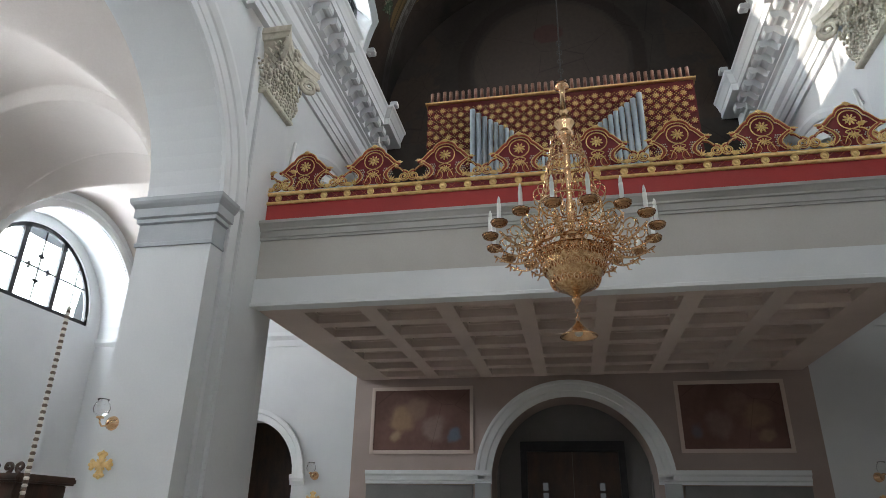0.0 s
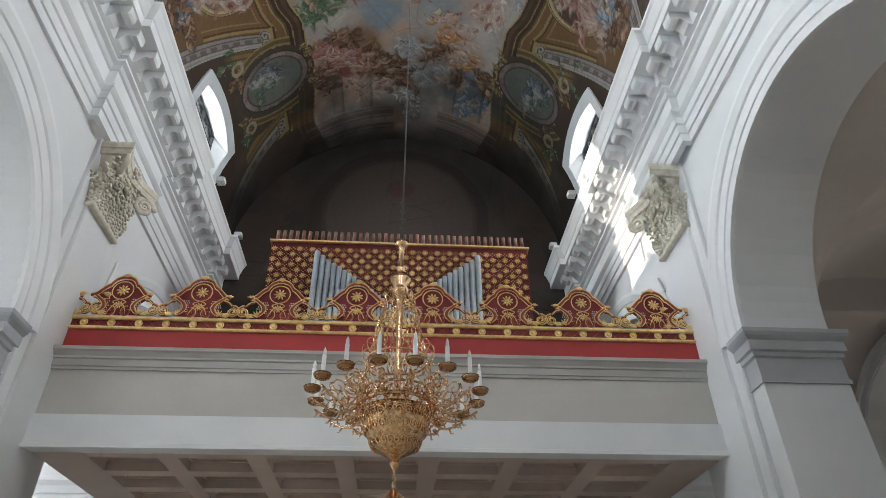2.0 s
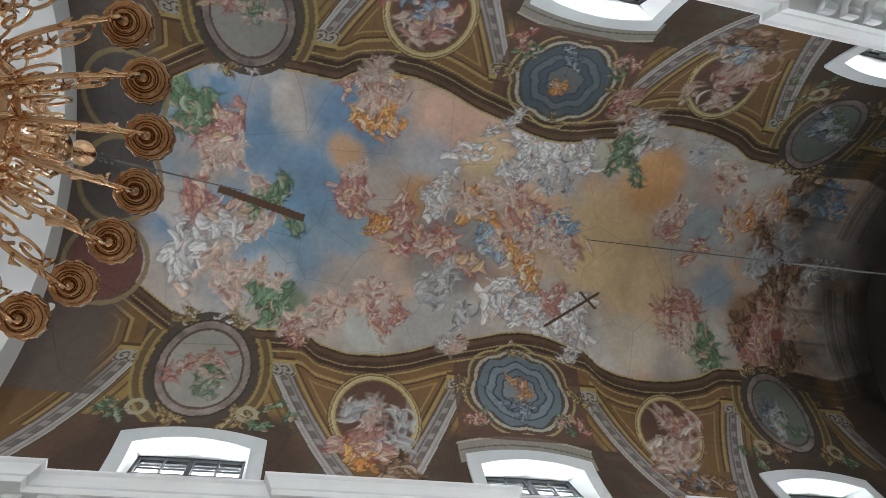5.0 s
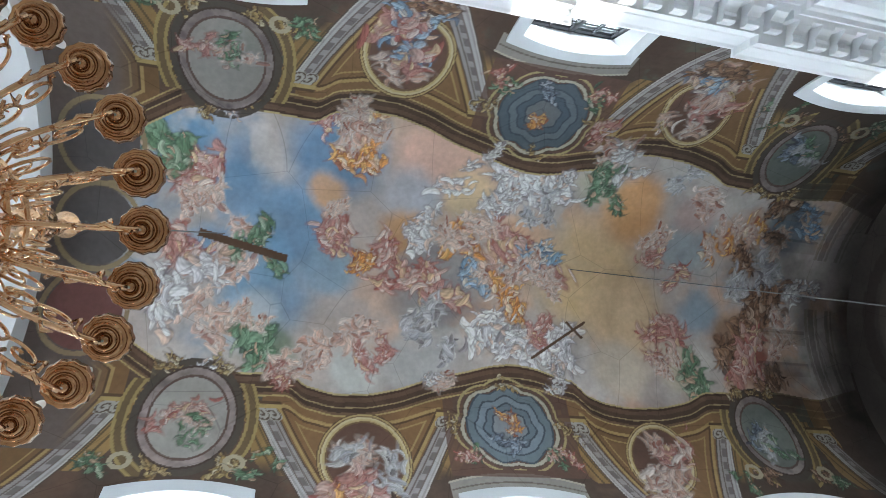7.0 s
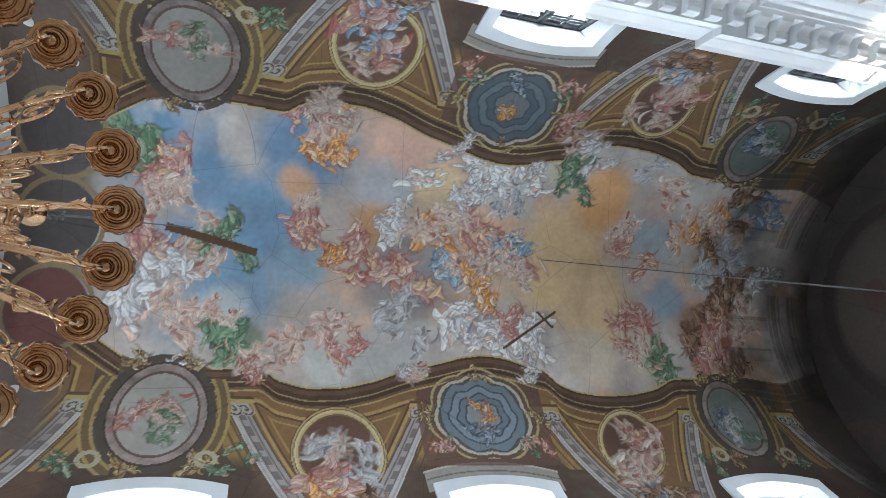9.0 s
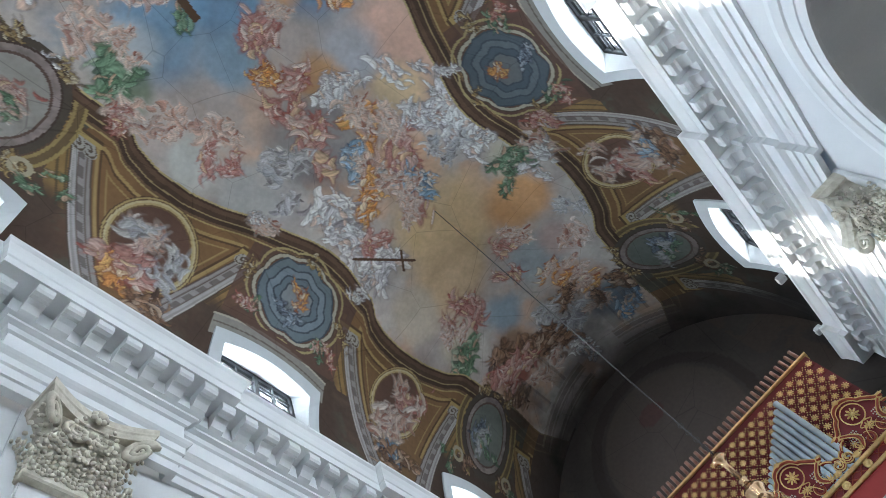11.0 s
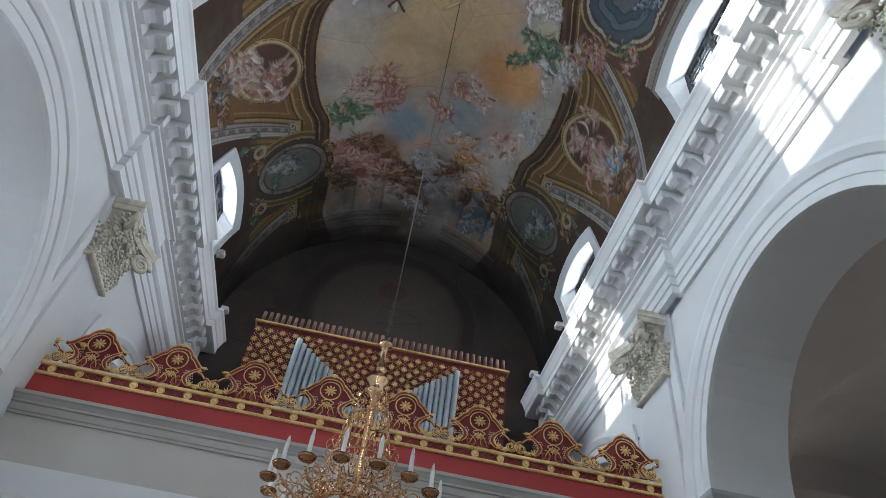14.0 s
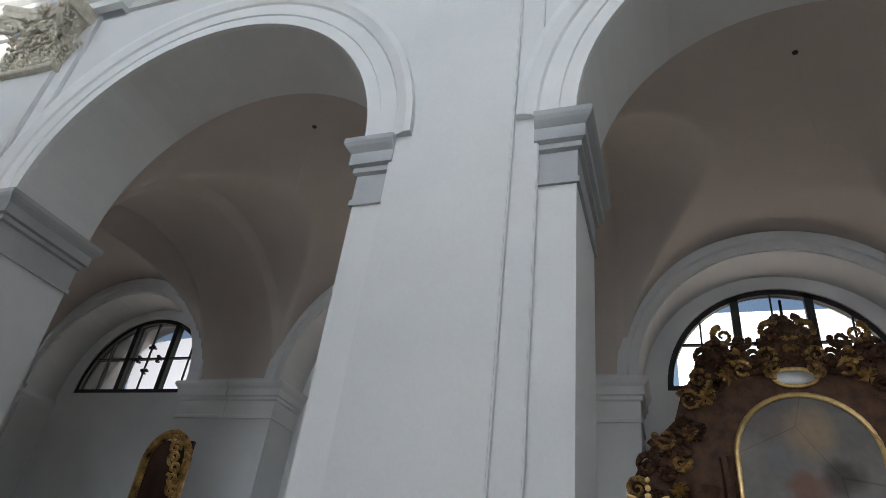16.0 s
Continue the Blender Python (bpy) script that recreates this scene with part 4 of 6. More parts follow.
    # winged heads and cloth that overlap the cornice
    for s, y, r, pal in ((-3.0, 3.5, 0.34, "flesh"), (-2.9, 3.25, 0.22, "white"), (-2.9, 0.2, 0.4, "flesh"), (-3.2, -0.1, 0.3, "rose"), (3.1, 1.1, 0.5, "flesh"), (3.5, 0.9, 0.35, "flesh"), (3.3, 7.2, 0.6, "flesh"),
                         (3.0, 7.6, 0.5, "white"), (3.7, 6.9, 0.4, "rose"), (2.9, 7.4, 0.4, "green"), (2.6, 4.3, 0.35, "white"), (2.4, 6.3, 0.35, "white"), (-2.6, 6.7, 0.35, "white")):
        strokes(C, s, y, r, pal, 34)
    # west end: painted architecture and shade put into its colour; east end: dark border
    for y0, w, col in ((14.25, 0.05, (0.26, 0.20, 0.14)), (14.42, 0.09, (0.13, 0.09, 0.065)), (14.6, 0.04, (0.24, 0.19, 0.14)), (14.95, 0.06, (0.10, 0.075, 0.055)), (15.1, 0.03, (0.17, 0.13, 0.09))):
        lay(C, (np.abs(GYV - y0 - 0.03 * GS ** 2) < w) * (A < 3.2) * (np.abs(GS - 0.4) > 0.7) * 0.5, col)
    for cs in (-2.1, -1.2, 1.4, 2.3):
        lay(C, (np.abs(GS - cs) < 0.16) * (GYV > 12.6) * (GYV < 14.2) * 0.3 * (0.6 + 0.8 * n2), (0.22, 0.17, 0.13))
        lay(C, (np.abs(GS - cs - 0.19) < 0.04) * (GYV > 12.6) * (GYV < 14.2) * 0.4, (0.07, 0.05, 0.04))
    # light falling off towards the west end, put into the paint
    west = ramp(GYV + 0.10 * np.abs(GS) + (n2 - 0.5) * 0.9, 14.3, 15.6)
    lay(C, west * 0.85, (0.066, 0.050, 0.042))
    west_shade = ramp(fbm(S, Y, 0.5, 91), 0.35, 0.7) * ramp(GYV, 10.5, 14.0)
    C *= (1 - 0.40 * west_shade - 0.34 * ramp(GYV, 11.0, 14.2))[..., None]
    # border darker than the sky, its right side more
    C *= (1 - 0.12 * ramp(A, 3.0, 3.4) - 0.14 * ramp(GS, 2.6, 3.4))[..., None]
    east = ramp(-GYV, 3.4, 4.1)
    lay(C, east * (A < 5), (0.12, 0.09, 0.075))
    for cs in (-1.9, 0.0, 1.9):
        q = np.hypot((GS - cs) / 0.95, (GYV + 4.3) / 0.85)
        lay(C, (np.abs(q - 1.0) < 0.06), (0.26, 0.19, 0.11))
        lay(C, q < 0.9, (0.16, 0.07, 0.06) if cs < 0 else (0.10, 0.085, 0.08))
    grain = 0.95 + 0.1 * fbm(GS, GYV, 9.0, 77, 2)
    # paint also dims from the middle westwards, for the weaker light there
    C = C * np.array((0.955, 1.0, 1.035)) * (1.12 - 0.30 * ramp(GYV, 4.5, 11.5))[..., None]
    return np.clip(C * grain[..., None], 0.01, 0.9)


def window_top(d, half):
    return 5.72 + 0.22 * (d / half) ** 2


px, pz, _ = arc_point(GS)
VP = np.stack([px, GYV, pz], -1)
cut = np.zeros(GS.shape, bool)
for wy, wh in WINDOWS:
    d = GYV - wy
    cut |= (np.abs(d) < wh) & (np.abs(GS) > window_top(d, wh))
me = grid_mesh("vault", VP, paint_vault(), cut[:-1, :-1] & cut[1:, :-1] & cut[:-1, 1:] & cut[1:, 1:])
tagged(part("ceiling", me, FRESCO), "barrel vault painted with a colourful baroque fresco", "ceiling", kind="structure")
# painted west gable under the vault, wall behind the organ; shade in their colour
h = np.linspace(0, 1, 90)
a = np.linspace(-VHALF, VHALF, 160)
WX, WH = np.meshgrid(a, h)
top = VSPRING + (APEX - VSPRING) * np.sqrt(np.clip(1 - (WX / VHALF) ** 2, 0, 1)) + 0.05
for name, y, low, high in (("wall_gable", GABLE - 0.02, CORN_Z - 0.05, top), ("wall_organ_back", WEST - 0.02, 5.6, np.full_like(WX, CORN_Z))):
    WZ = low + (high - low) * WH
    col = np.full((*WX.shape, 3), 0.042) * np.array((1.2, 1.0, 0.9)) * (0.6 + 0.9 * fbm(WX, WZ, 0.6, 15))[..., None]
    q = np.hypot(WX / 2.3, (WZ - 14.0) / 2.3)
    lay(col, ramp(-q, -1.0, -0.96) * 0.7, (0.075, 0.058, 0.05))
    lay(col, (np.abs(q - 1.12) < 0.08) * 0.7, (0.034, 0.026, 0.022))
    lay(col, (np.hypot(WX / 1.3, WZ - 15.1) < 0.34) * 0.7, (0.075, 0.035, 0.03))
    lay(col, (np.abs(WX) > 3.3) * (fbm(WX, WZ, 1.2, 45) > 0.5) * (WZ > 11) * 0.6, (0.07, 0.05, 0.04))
    tagged(part(name, grid_mesh(name, np.stack([WX, np.full_like(WX, y), WZ], -1), col), FRESCO), "painted wall over the organ gallery, coloured dark for shade", "wall", kind="structure")
for s in (-1, 1):
    tagged(part("wall_recess", boxed(s * 4.97, s * 5.6, WEST + 0.01, GABLE, 11.3, 12.4), FRESCO), "short dark wall beside the gable", "wall", kind="structure")

# ---- upper windows ----
def clerestory(s, n, wy, wh):
    win = thing("window_%d" % n, (0, 0, 0), label="white splayed window with segmental head above the cornice", category="window", kind="structure")
    ring = []
    for k in range(9):
        ring.append((-wh, SEND + (window_top(wh, wh) - SEND) * k / 8))
    for k in range(1, 16):
        d = -wh + 2 * wh * k / 16
        ring.append((d, window_top(d, wh)))
    for k in range(9):
        ring.append((wh, window_top(wh, wh) + (SEND - window_top(wh, wh)) * k / 8))
    def on(d, sv, lift=0.0):
        x, z, _ = arc_point(np.array([sv]))
        return (s * (float(x[0]) - lift), wy + d, float(z[0]))
    outer = [on(d, sv, 0.05) for d, sv in ring]
    lip = [(d * (1 - 0.27 / wh), sv + 0.27 * (sv < SEND - 0.01)) for d, sv in ring]
    inner = [on(d, min(sv, SEND), 0.05) for d, sv in lip]
    half, z1 = 0.95, 14.22
    pane = [(s * 5.06, wy - half, 11.5 + (z1 - 11.5) * k / 8) for k in range(9)]
    pane += [(s * 5.06, wy - half + 2 * half * k / 16, z1) for k in range(1, 16)]
    pane += [(s * 5.06, wy + half, z1 - (z1 - 11.5) * k / 8) for k in range(9)]
    bm = bmesh.new()
    skin(bm, [inner, [(p[0] + s * 0.03, p[1], p[2]) for p in inner], pane], closed=False)
    part("reveal", bm, STUCCO, win, smooth=False)
    bm = bmesh.new()
    skin(bm, [[on(d, sv, -0.02) for d, sv in ring], outer, inner], closed=False)
    part("surround", bm, GREYWHITE, win, "broad flat white surround")
    y0, y1, z0 = wy - half, wy + half, 11.6
    for k, w in ((0, 0.045), (0.5, 0.05), (1, 0.045)):
        yy = y0 + (y1 - y0) * k
        part("mullion", boxed(s * 5.02, s * 5.09, yy - w, yy + w, z0, z1), BLACK, win)
    part("mullion", boxed(s * 5.022, s * 5.088, y0, y1, z1 - 0.06, z1), BLACK, win)
    for k in range(1, 7):
        zz = z0 + (z1 - z0) * k / 7
        part("glazing_bar", boxed(s * 5.035, s * 5.065, y0, y1, zz - 0.014, zz + 0.014), BLACK, win)
    for k in (0.25, 0.75):
        yy = y0 + (y1 - y0) * k
        part("glazing_bar", boxed(s * 5.037, s * 5.063, yy - 0.013, yy + 0.013, z0, z1), BLACK, win)
    bm = bmesh.new()
    skin(bm, [[(s * 5.075, y, z) for x, y, z in pane], [(s * 5.075, y, z0) for x, y, z in pane]], closed=False)
    g = part("pane", bm, GLASS, win)
    g.visible_shadow = False
    return win


num = 1
for s in (-1, 1):
    for wy, wh in WINDOWS:
        clerestory(s, num, wy, wh)
        num += 1
# ---- closing the church behind the camera ----
bm = bmesh.new()
seg = 48
outer, inner, far = [], [], []
for k in range(seg + 1):
    a = math.pi * k / seg
    outer.append((VHALF * 1.12 * math.cos(a), EAST + 0.12, VSPRING + (APEX - VSPRING) * 1.12 * math.sin(a)))
    inner.append((4.35 * math.cos(a), EAST + 0.12, VSPRING - 0.3 + (APEX - VSPRING - 0.35) * math.sin(a)))
    far.append((4.35 * math.cos(a), -12.4, VSPRING - 0.3 + (APEX - VSPRING - 0.35) * math.sin(a)))
skin(bm, [outer, inner, far], closed=False)
for s in (-1, 1):
    box(bm, s * 4.35, s * 5.6, -12.4, EAST + 0.12, CORN_Z, VSPRING - 0.3)
tagged(part("ceiling", bm, PLASTER), "white transverse arch and plain chancel vault", "ceiling", kind="structure")
tagged(part("roof", boxed(-6.3, 6.3, -13, 16.5, 17.8, 18.2), BLACK), "roof closing the church", "roof", kind="structure")
for s in (-1, 1):
    bm = bmesh.new()
    box(bm, s * 6.0, s * 6.3, -13, 16.4, 9.3, 11.6)
    tagged(part("wall_attic", bm, PLASTER), "upper outside wall", "wall", kind="structure")
# unseen blocker outside, keeps direct sun off the left aisle windows
tagged(part("wall_sun_blocker", boxed(-15.6, -15.2, -20, 22, 0, 10.0), PLASTER), "unseen plain wall added to keep sun out of the left aisle windows", "wall", kind="structure")


# ---- gallery railing ----
RX0, RPITCH, RZ = -4.245, 1.222, 6.39
rail = thing("gallery_railing", (0, GY + 0.12, RZ), label="carved red and gilded baroque railing on the gallery", category="railing")
part("bottom_rail", along([(-PIL, 0), (PIL, 0)], [(-0.04, 0.0), (0.05, 0.0), (0.06, 0.02), (0.05, 0.05), (-0.04, 0.05)], -1), GOLD, rail, "gilded rail")
part("middle_rail", along([(-PIL, 0), (PIL, 0)], [(-0.04, 0.17), (0.05, 0.17), (0.06, 0.19), (0.05, 0.225), (-0.04, 0.225)], -1), GOLD, rail, "gilded rail")
part("band_panel", boxed(-PIL, PIL, -0.01, 0.02, 0.05, 0.17), WINE, rail, "wine red panel behind the lattice band")
bm = bmesh.new()
x = -PIL + 0.05
while x < PIL - 0.12:
    for up in (0, 1):
        tube(bm, [(x + 0.055 * k, -0.02, 0.11 + 0.05 * math.sin(k * 1.05 + up * math.pi)) for k in range(4)], 0.009, 4)
    x += 0.165
part("band_lattice", bm, SCARLET, rail)


def rosette_mesh(r, mat, name="rosette", petals=0):
    """A turned boss, or an open flower with separate petals round a small knob."""
    bm = bmesh.new()
    if petals:
        lathe(bm, [(0.001, -0.34 * r), (0.22 * r, -0.30 * r), (0.30 * r, -0.10 * r), (0.2 * r, 0.05 * r)], 8)
    else:
        lathe(bm, [(0.001, -0.3 * r), (0.35 * r, -0.32 * r), (0.45 * r, -0.12 * r), (0.7 * r, -0.10 * r), (0.8 * r, -0.22 * r), (0.95 * r, -0.2 * r), (r, 0.0), (0.6 * r, 0.05 * r)], 14)
    for v in bm.verts:
        v.co.y, v.co.z = v.co.z, v.co.y
    for k in range(petals):
        a = 2 * math.pi * (k + 0.5) / petals
        ring = bmesh.ops.create_icosphere(bm, subdivisions=1, radius=1.0)["verts"]
        w = min(0.36, 1.5 / petals) * r
        for v in ring:
            p = Vector((v.co.x * 0.40 * r + 0.60 * r, v.co.y * 0.14 * r - 0.10 * r, v.co.z * w))
            v.co = Vector((p.x * math.cos(a) - p.z * math.sin(a), p.y, p.x * math.sin(a) + p.z * math.cos(a)))
    return own(name, bm, mat)


ROS = rosette_mesh(0.062, GOLD)
for k in range(24):
    part("rosette", ROS, None, rail).matrix_basis = pose(-PIL + 0.2 + k * (2 * PIL - 0.4) / 23, -0.035, 0.11)


def bell_curve(x):
    a = abs(x)
    if a < 0.19:
        return 0.56 + math.sqrt(max(0, 0.19 ** 2 - a * a)) * 0.75
    t = min(1, (a - 0.19) / 0.25)
    return 0.56 - 0.19 * (t * t * (3 - 2 * t))


BELL = [(-0.46 + 0.92 * k / 36, bell_curve(-0.46 + 0.92 * k / 36)) for k in range(37)]


def side_curve(q, inset=0.0):
    """The waisted side of a cartouche, from its shoulder down to its foot."""
    return [(q * (0.44 - inset - 0.17 * math.sin(t * math.pi * 0.85)), 0.37 - 0.32 * t) for t in (k / 12 for k in range(13))]


def spiral(cx, cz, r, turns, start, q=1, n=34, shrink=0.85):
    return [(cx + q * r * (1 - shrink * k / n) * math.cos(start + turns * 2 * math.pi * k / n), 0, cz + r * (1 - shrink * k / n) * math.sin(start + turns * 2 * math.pi * k / n)) for k in range(n + 1)]


def three(pts, y=0.0):
    return [(x, y, z) for x, z in pts]


bm = bmesh.new()
poly = [(x, z - 0.02) for x, z in BELL] + side_curve(1)[1:] + side_curve(-1)[::-1][:-1]
f = [[bm.verts.new((x, y, z)) for x, z in poly] for y in (0.0, 0.02)]
bm.faces.new(f[0])
bm.faces.new(f[1][::-1])
CART_PLATE = own("plate", bm, WINE, False)
bm = bmesh.new()
for q in (-1, 1):
    for k in range(8):
        for j in range(6):
            cx, cz = q * (0.17 + 0.032 * k + 0.016 * (j % 2)), 0.13 + 0.038 * j
            if cx * q < 0.36 - 0.035 * abs(j - 2.5):
                box(bm, cx - 0.008, cx + 0.008, -0.012, 0.0, cz - 0.008, cz + 0.008)
CART_DOTS = own("pearl_grid", bm, STRIPE_LIGHT, False)
bm = bmesh.new()
tube(bm, three(BELL, -0.035), 0.021, 6)
for q in (-1, 1):
    tube(bm, three(side_curve(q, 0.05), -0.03), 0.022, 6)
    tube(bm, spiral(q * 0.13, 0.10, 0.085, 1.3, math.pi / 2, q), 0.018, 5)
CART_RED = own("red_moulding", bm, SCARLET)
bm = bmesh.new()
tube(bm, three([(x, z + 0.030) for x, z in BELL], -0.04), 0.010, 5)
tube(bm, three([(x * 0.94, z - 0.03) for x, z in BELL], -0.04), 0.008, 5)
tube(bm, [(0.160 * math.cos(a), -0.04, 0.46 + 0.160 * math.sin(a)) for a in (2 * math.pi * k / 24 for k in range(25))], 0.010, 5)
for q in (-1, 1):
    tube(bm, three(side_curve(q, 0.02), -0.04), 0.009, 5)
    tube(bm, three(side_curve(q, 0.085), -0.04), 0.008, 5)
    tube(bm, spiral(q * 0.13, 0.10, 0.105, 1.2, math.pi / 2, q), 0.009, 5)
    tube(bm, [(q * (0.02 + 0.12 * t), -0.045, 0.22 - 0.17 * t * t) for t in (k / 8 for k in range(9))], [0.014 - 0.009 * k / 8 for k in range(9)], 5)
    tube(bm, [(q * 0.10 * math.sin(t * 3), -0.045, 0.20 + 0.09 * t) for t in (k / 8 for k in range(9))], 0.008, 5)
    for k in range(4):
        a = 0.5 + 0.45 * k
        tube(bm, [(q * (0.30 + 0.0 * t), -0.04, 0.04) if t == 0 else (q * (0.30 + 0.12 * t * math.cos(a)), -0.04, 0.04 + 0.12 * t * math.sin(a)) for t in (0, 0.5, 1)], [0.010, 0.015, 0.005], 5)
for k in range(5):
    a = math.radians(30 + 30 * k)
    tube(bm, [(0, -0.04, 0.70), (0.04 * math.cos(a), -0.05, 0.70 + 0.05 * math.sin(a)), (0.075 * math.cos(a), -0.03, 0.70 + 0.085 * math.sin(a))], [0.014, 0.020, 0.006], 5)
CART_GOLD = own("gilded_tracery", bm, GOLD)
CART_FLOWER = rosette_mesh(0.105, GOLD, "flower", 9)
bm = bmesh.new()
for q in (-1, 1):
    tube(bm, spiral(q * 0.085, 0.13, 0.095, 1.6, math.pi / 2, q), 0.020, 6)
    tube(bm, [(q * (0.085 + 0.13 * math.sin(t * 2.2)), 0, 0.22 + 0.16 * t + 0.03 * math.sin(6 * t)) for t in (k / 10 for k in range(11))], 0.020, 6)
SCR_RED = own("red_scroll", bm, SCARLET)
bm = bmesh.new()
for q in (-1, 1):
    tube(bm, [(x, -0.022, z) for x, y, z in spiral(q * 0.085, 0.13, 0.115, 1.5, math.pi / 2, q)], 0.010, 5)
    tube(bm, [(x, -0.022, z) for x, y, z in spiral(q * 0.085, 0.13, 0.072, 1.4, math.pi / 2, q)], 0.008, 5)
    tube(bm, [(q * (0.105 + 0.13 * math.sin(t * 2.2)), -0.02, 0.23 + 0.16 * t + 0.03 * math.sin(6 * t)) for t in (k / 10 for k in range(11))], 0.010, 5)
    for k in range(5):
        a = 0.2 + 0.5 * k
        tube(bm, [(q * 0.18, -0.02, 0.36), (q * (0.18 + 0.05 * math.cos(a)), -0.03, 0.36 + 0.05 * math.sin(a)), (q * (0.18 + 0.09 * math.cos(a + 0.3)), -0.02, 0.36 + 0.075 * math.sin(a + 0.3))], [0.012, 0.020, 0.006], 5)
        tube(bm, [(q * 0.16, -0.02, 0.03), (q * (0.16 + 0.05 * math.cos(a)), -0.03, 0.03 + 0.05 * math.sin(a)), (q * (0.16 + 0.1 * math.cos(a - 0.3)), -0.02, 0.03 + 0.075 * math.sin(a))], [0.012, 0.018, 0.006], 5)
SCR_GOLD = own("gilded_scroll", bm, GOLD)
for k in range(8):
    cart = part("cartouche", CART_PLATE, None, rail, "waisted red cartouche with gilded tracery")
    cart.matrix_basis = pose(RX0 + RPITCH * k, 0, 0.225)
    for nm, mesh in (("pearl_grid", CART_DOTS), ("red_moulding", CART_RED), ("gilded_tracery", CART_GOLD)):
        ob = part(nm, mesh, None, cart)
        if nm == "pearl_grid":
            ob["kind"] = "stuff"
    part("flower", CART_FLOWER, None, cart).matrix_basis = pose(0, -0.03, 0.46)
    part("flower", CART_FLOWER, None, cart).matrix_basis = pose(0, -0.03, 0.20) @ Matrix.Scale(0.7, 4)
for k in range(9):
    x = RX0 + RPITCH * (k - 0.5)
    x = max(-PIL + 0.22, min(PIL - 0.22, x))
    sc = part("scroll", SCR_RED, None, rail, "open red scrollwork edged with gold")
    sc.matrix_basis = pose(x, -0.01, 0.225)
    part("gilded_scroll", SCR_GOLD, None, sc)["kind"] = "stuff"

# ---- organ ----
OW, OTOP = 2.94, 4.62
organ = thing("organ", (0.09, 12.2, 5.8), label="organ with red diapered case, gold rosettes and tin pipes", category="organ")
part("case", boxed(-OW, OW, 0.06, 1.5, 0, OTOP), OXBLOOD, organ)
bm = bmesh.new()
PX = 0.1425
nx, nz = int(2 * OW / PX), 16
for j in range(nz):
    for i in range(nx):
        if (i + j) % 2 == 0:
            x, z = -OW + PX * (i + 0.5), OTOP - 0.14 - PX * (j + 0.5)
            box(bm, x - PX * 0.52, x + PX * 0.52, 0.02, 0.07, z - PX * 0.52, z + PX * 0.52)
part("diaper_block", bm, WINE, organ, "raised dark red lozenge blocks")
OROS = rosette_mesh(0.080, GOLD, petals=8)
for j in range(nz):
    for i in range(nx):
        if (i + j) % 2 == 0 and j < 14:
            x, z = -OW + PX * (i + 0.5), OTOP - 0.14 - PX * (j + 0.5)
            part("rosette", OROS, None, organ).matrix_basis = pose(x, 0.02, z)
bm = bmesh.new()
for j in range(nz):
    for i in range(nx - 1):
        if (i + j) % 2:
            x, z = -OW + PX * (i + 0.5), OTOP - 0.14 - PX * (j + 0.5)
            for dx, dz in ((0.5, 0), (0, 0.5), (-0.5, 0), (0, -0.5)):
                for v in bmesh.ops.create_icosphere(bm, subdivisions=1, radius=0.015)["verts"]:
                    v.co = Vector((v.co.x + x + dx * PX * 0.55, v.co.y + 0.015, v.co.z + z + dz * PX * 0.55))
part("gilded_stud", bm, GOLD, organ, "small gilded studs")["kind"] = "stuff"
part("cornice", along([(-OW - 0.05, 0.04), (OW + 0.05, 0.04)], [(-0.3, OTOP - 0.01), (0.02, OTOP - 0.01), (0.05, OTOP), (0.06, OTOP + 0.03), (-0.3, OTOP + 0.03)], -1), GOLD, organ, "thin gilded cornice")


def pipe_mesh(r, h, foot, mat, name):
    bm = bmesh.new()
    lathe(bm, [(0.012, 0.0), (r, foot), (r, h), (r * 0.9, h), (r * 0.88, h - 0.08)], 14)
    if mat is TIN:
        box(bm, -r * 0.55, r * 0.55, -r * 1.03, -r * 0.9, foot + 0.03, foot + 0.09)
    return own(name, bm, mat)


SMALL = pipe_mesh(0.040, 0.34, 0.06, COPPER, "small_pipe")
for k in range(40):
    ob = part("small_pipe", SMALL, None, organ, "")
    ob.matrix_basis = pose(-OW + 0.08 + k * (2 * OW - 0.16) / 39, 0.14, OTOP + 0.045) @ Matrix.Diagonal((1, 1, 0.96 + 0.08 * ((k * 7) % 5) / 5, 1))
for q in (-1, 1):
    x, k = q * 1.81 - 0.06, 0
    n = 18
    for k in range(n):
        r = 0.064 - 0.036 * k / (n - 1)
        top = 10.07 - 1.40 * (k / (n - 1)) ** 0.85
        ob = part("pipe", pipe_mesh(r, top - 8.0, 0.25, TIN, "pipe"), None, organ)
        ob.matrix_basis = pose(x, -0.10, 8.0 - 5.8)
        x -= q * (2 * r + 0.008)
part("pipe_shelf", bevelled(-1.9, 1.9, -0.22, 0.05, 2.10, 2.20, 0.01), WOOD, organ)

# ---- chandeliers ----
def squash(bm):
    """The hanging bowl is a little flatter than a half ball."""
    bmesh.ops.scale(bm, verts=bm.verts, vec=(1, 1, 0.90))


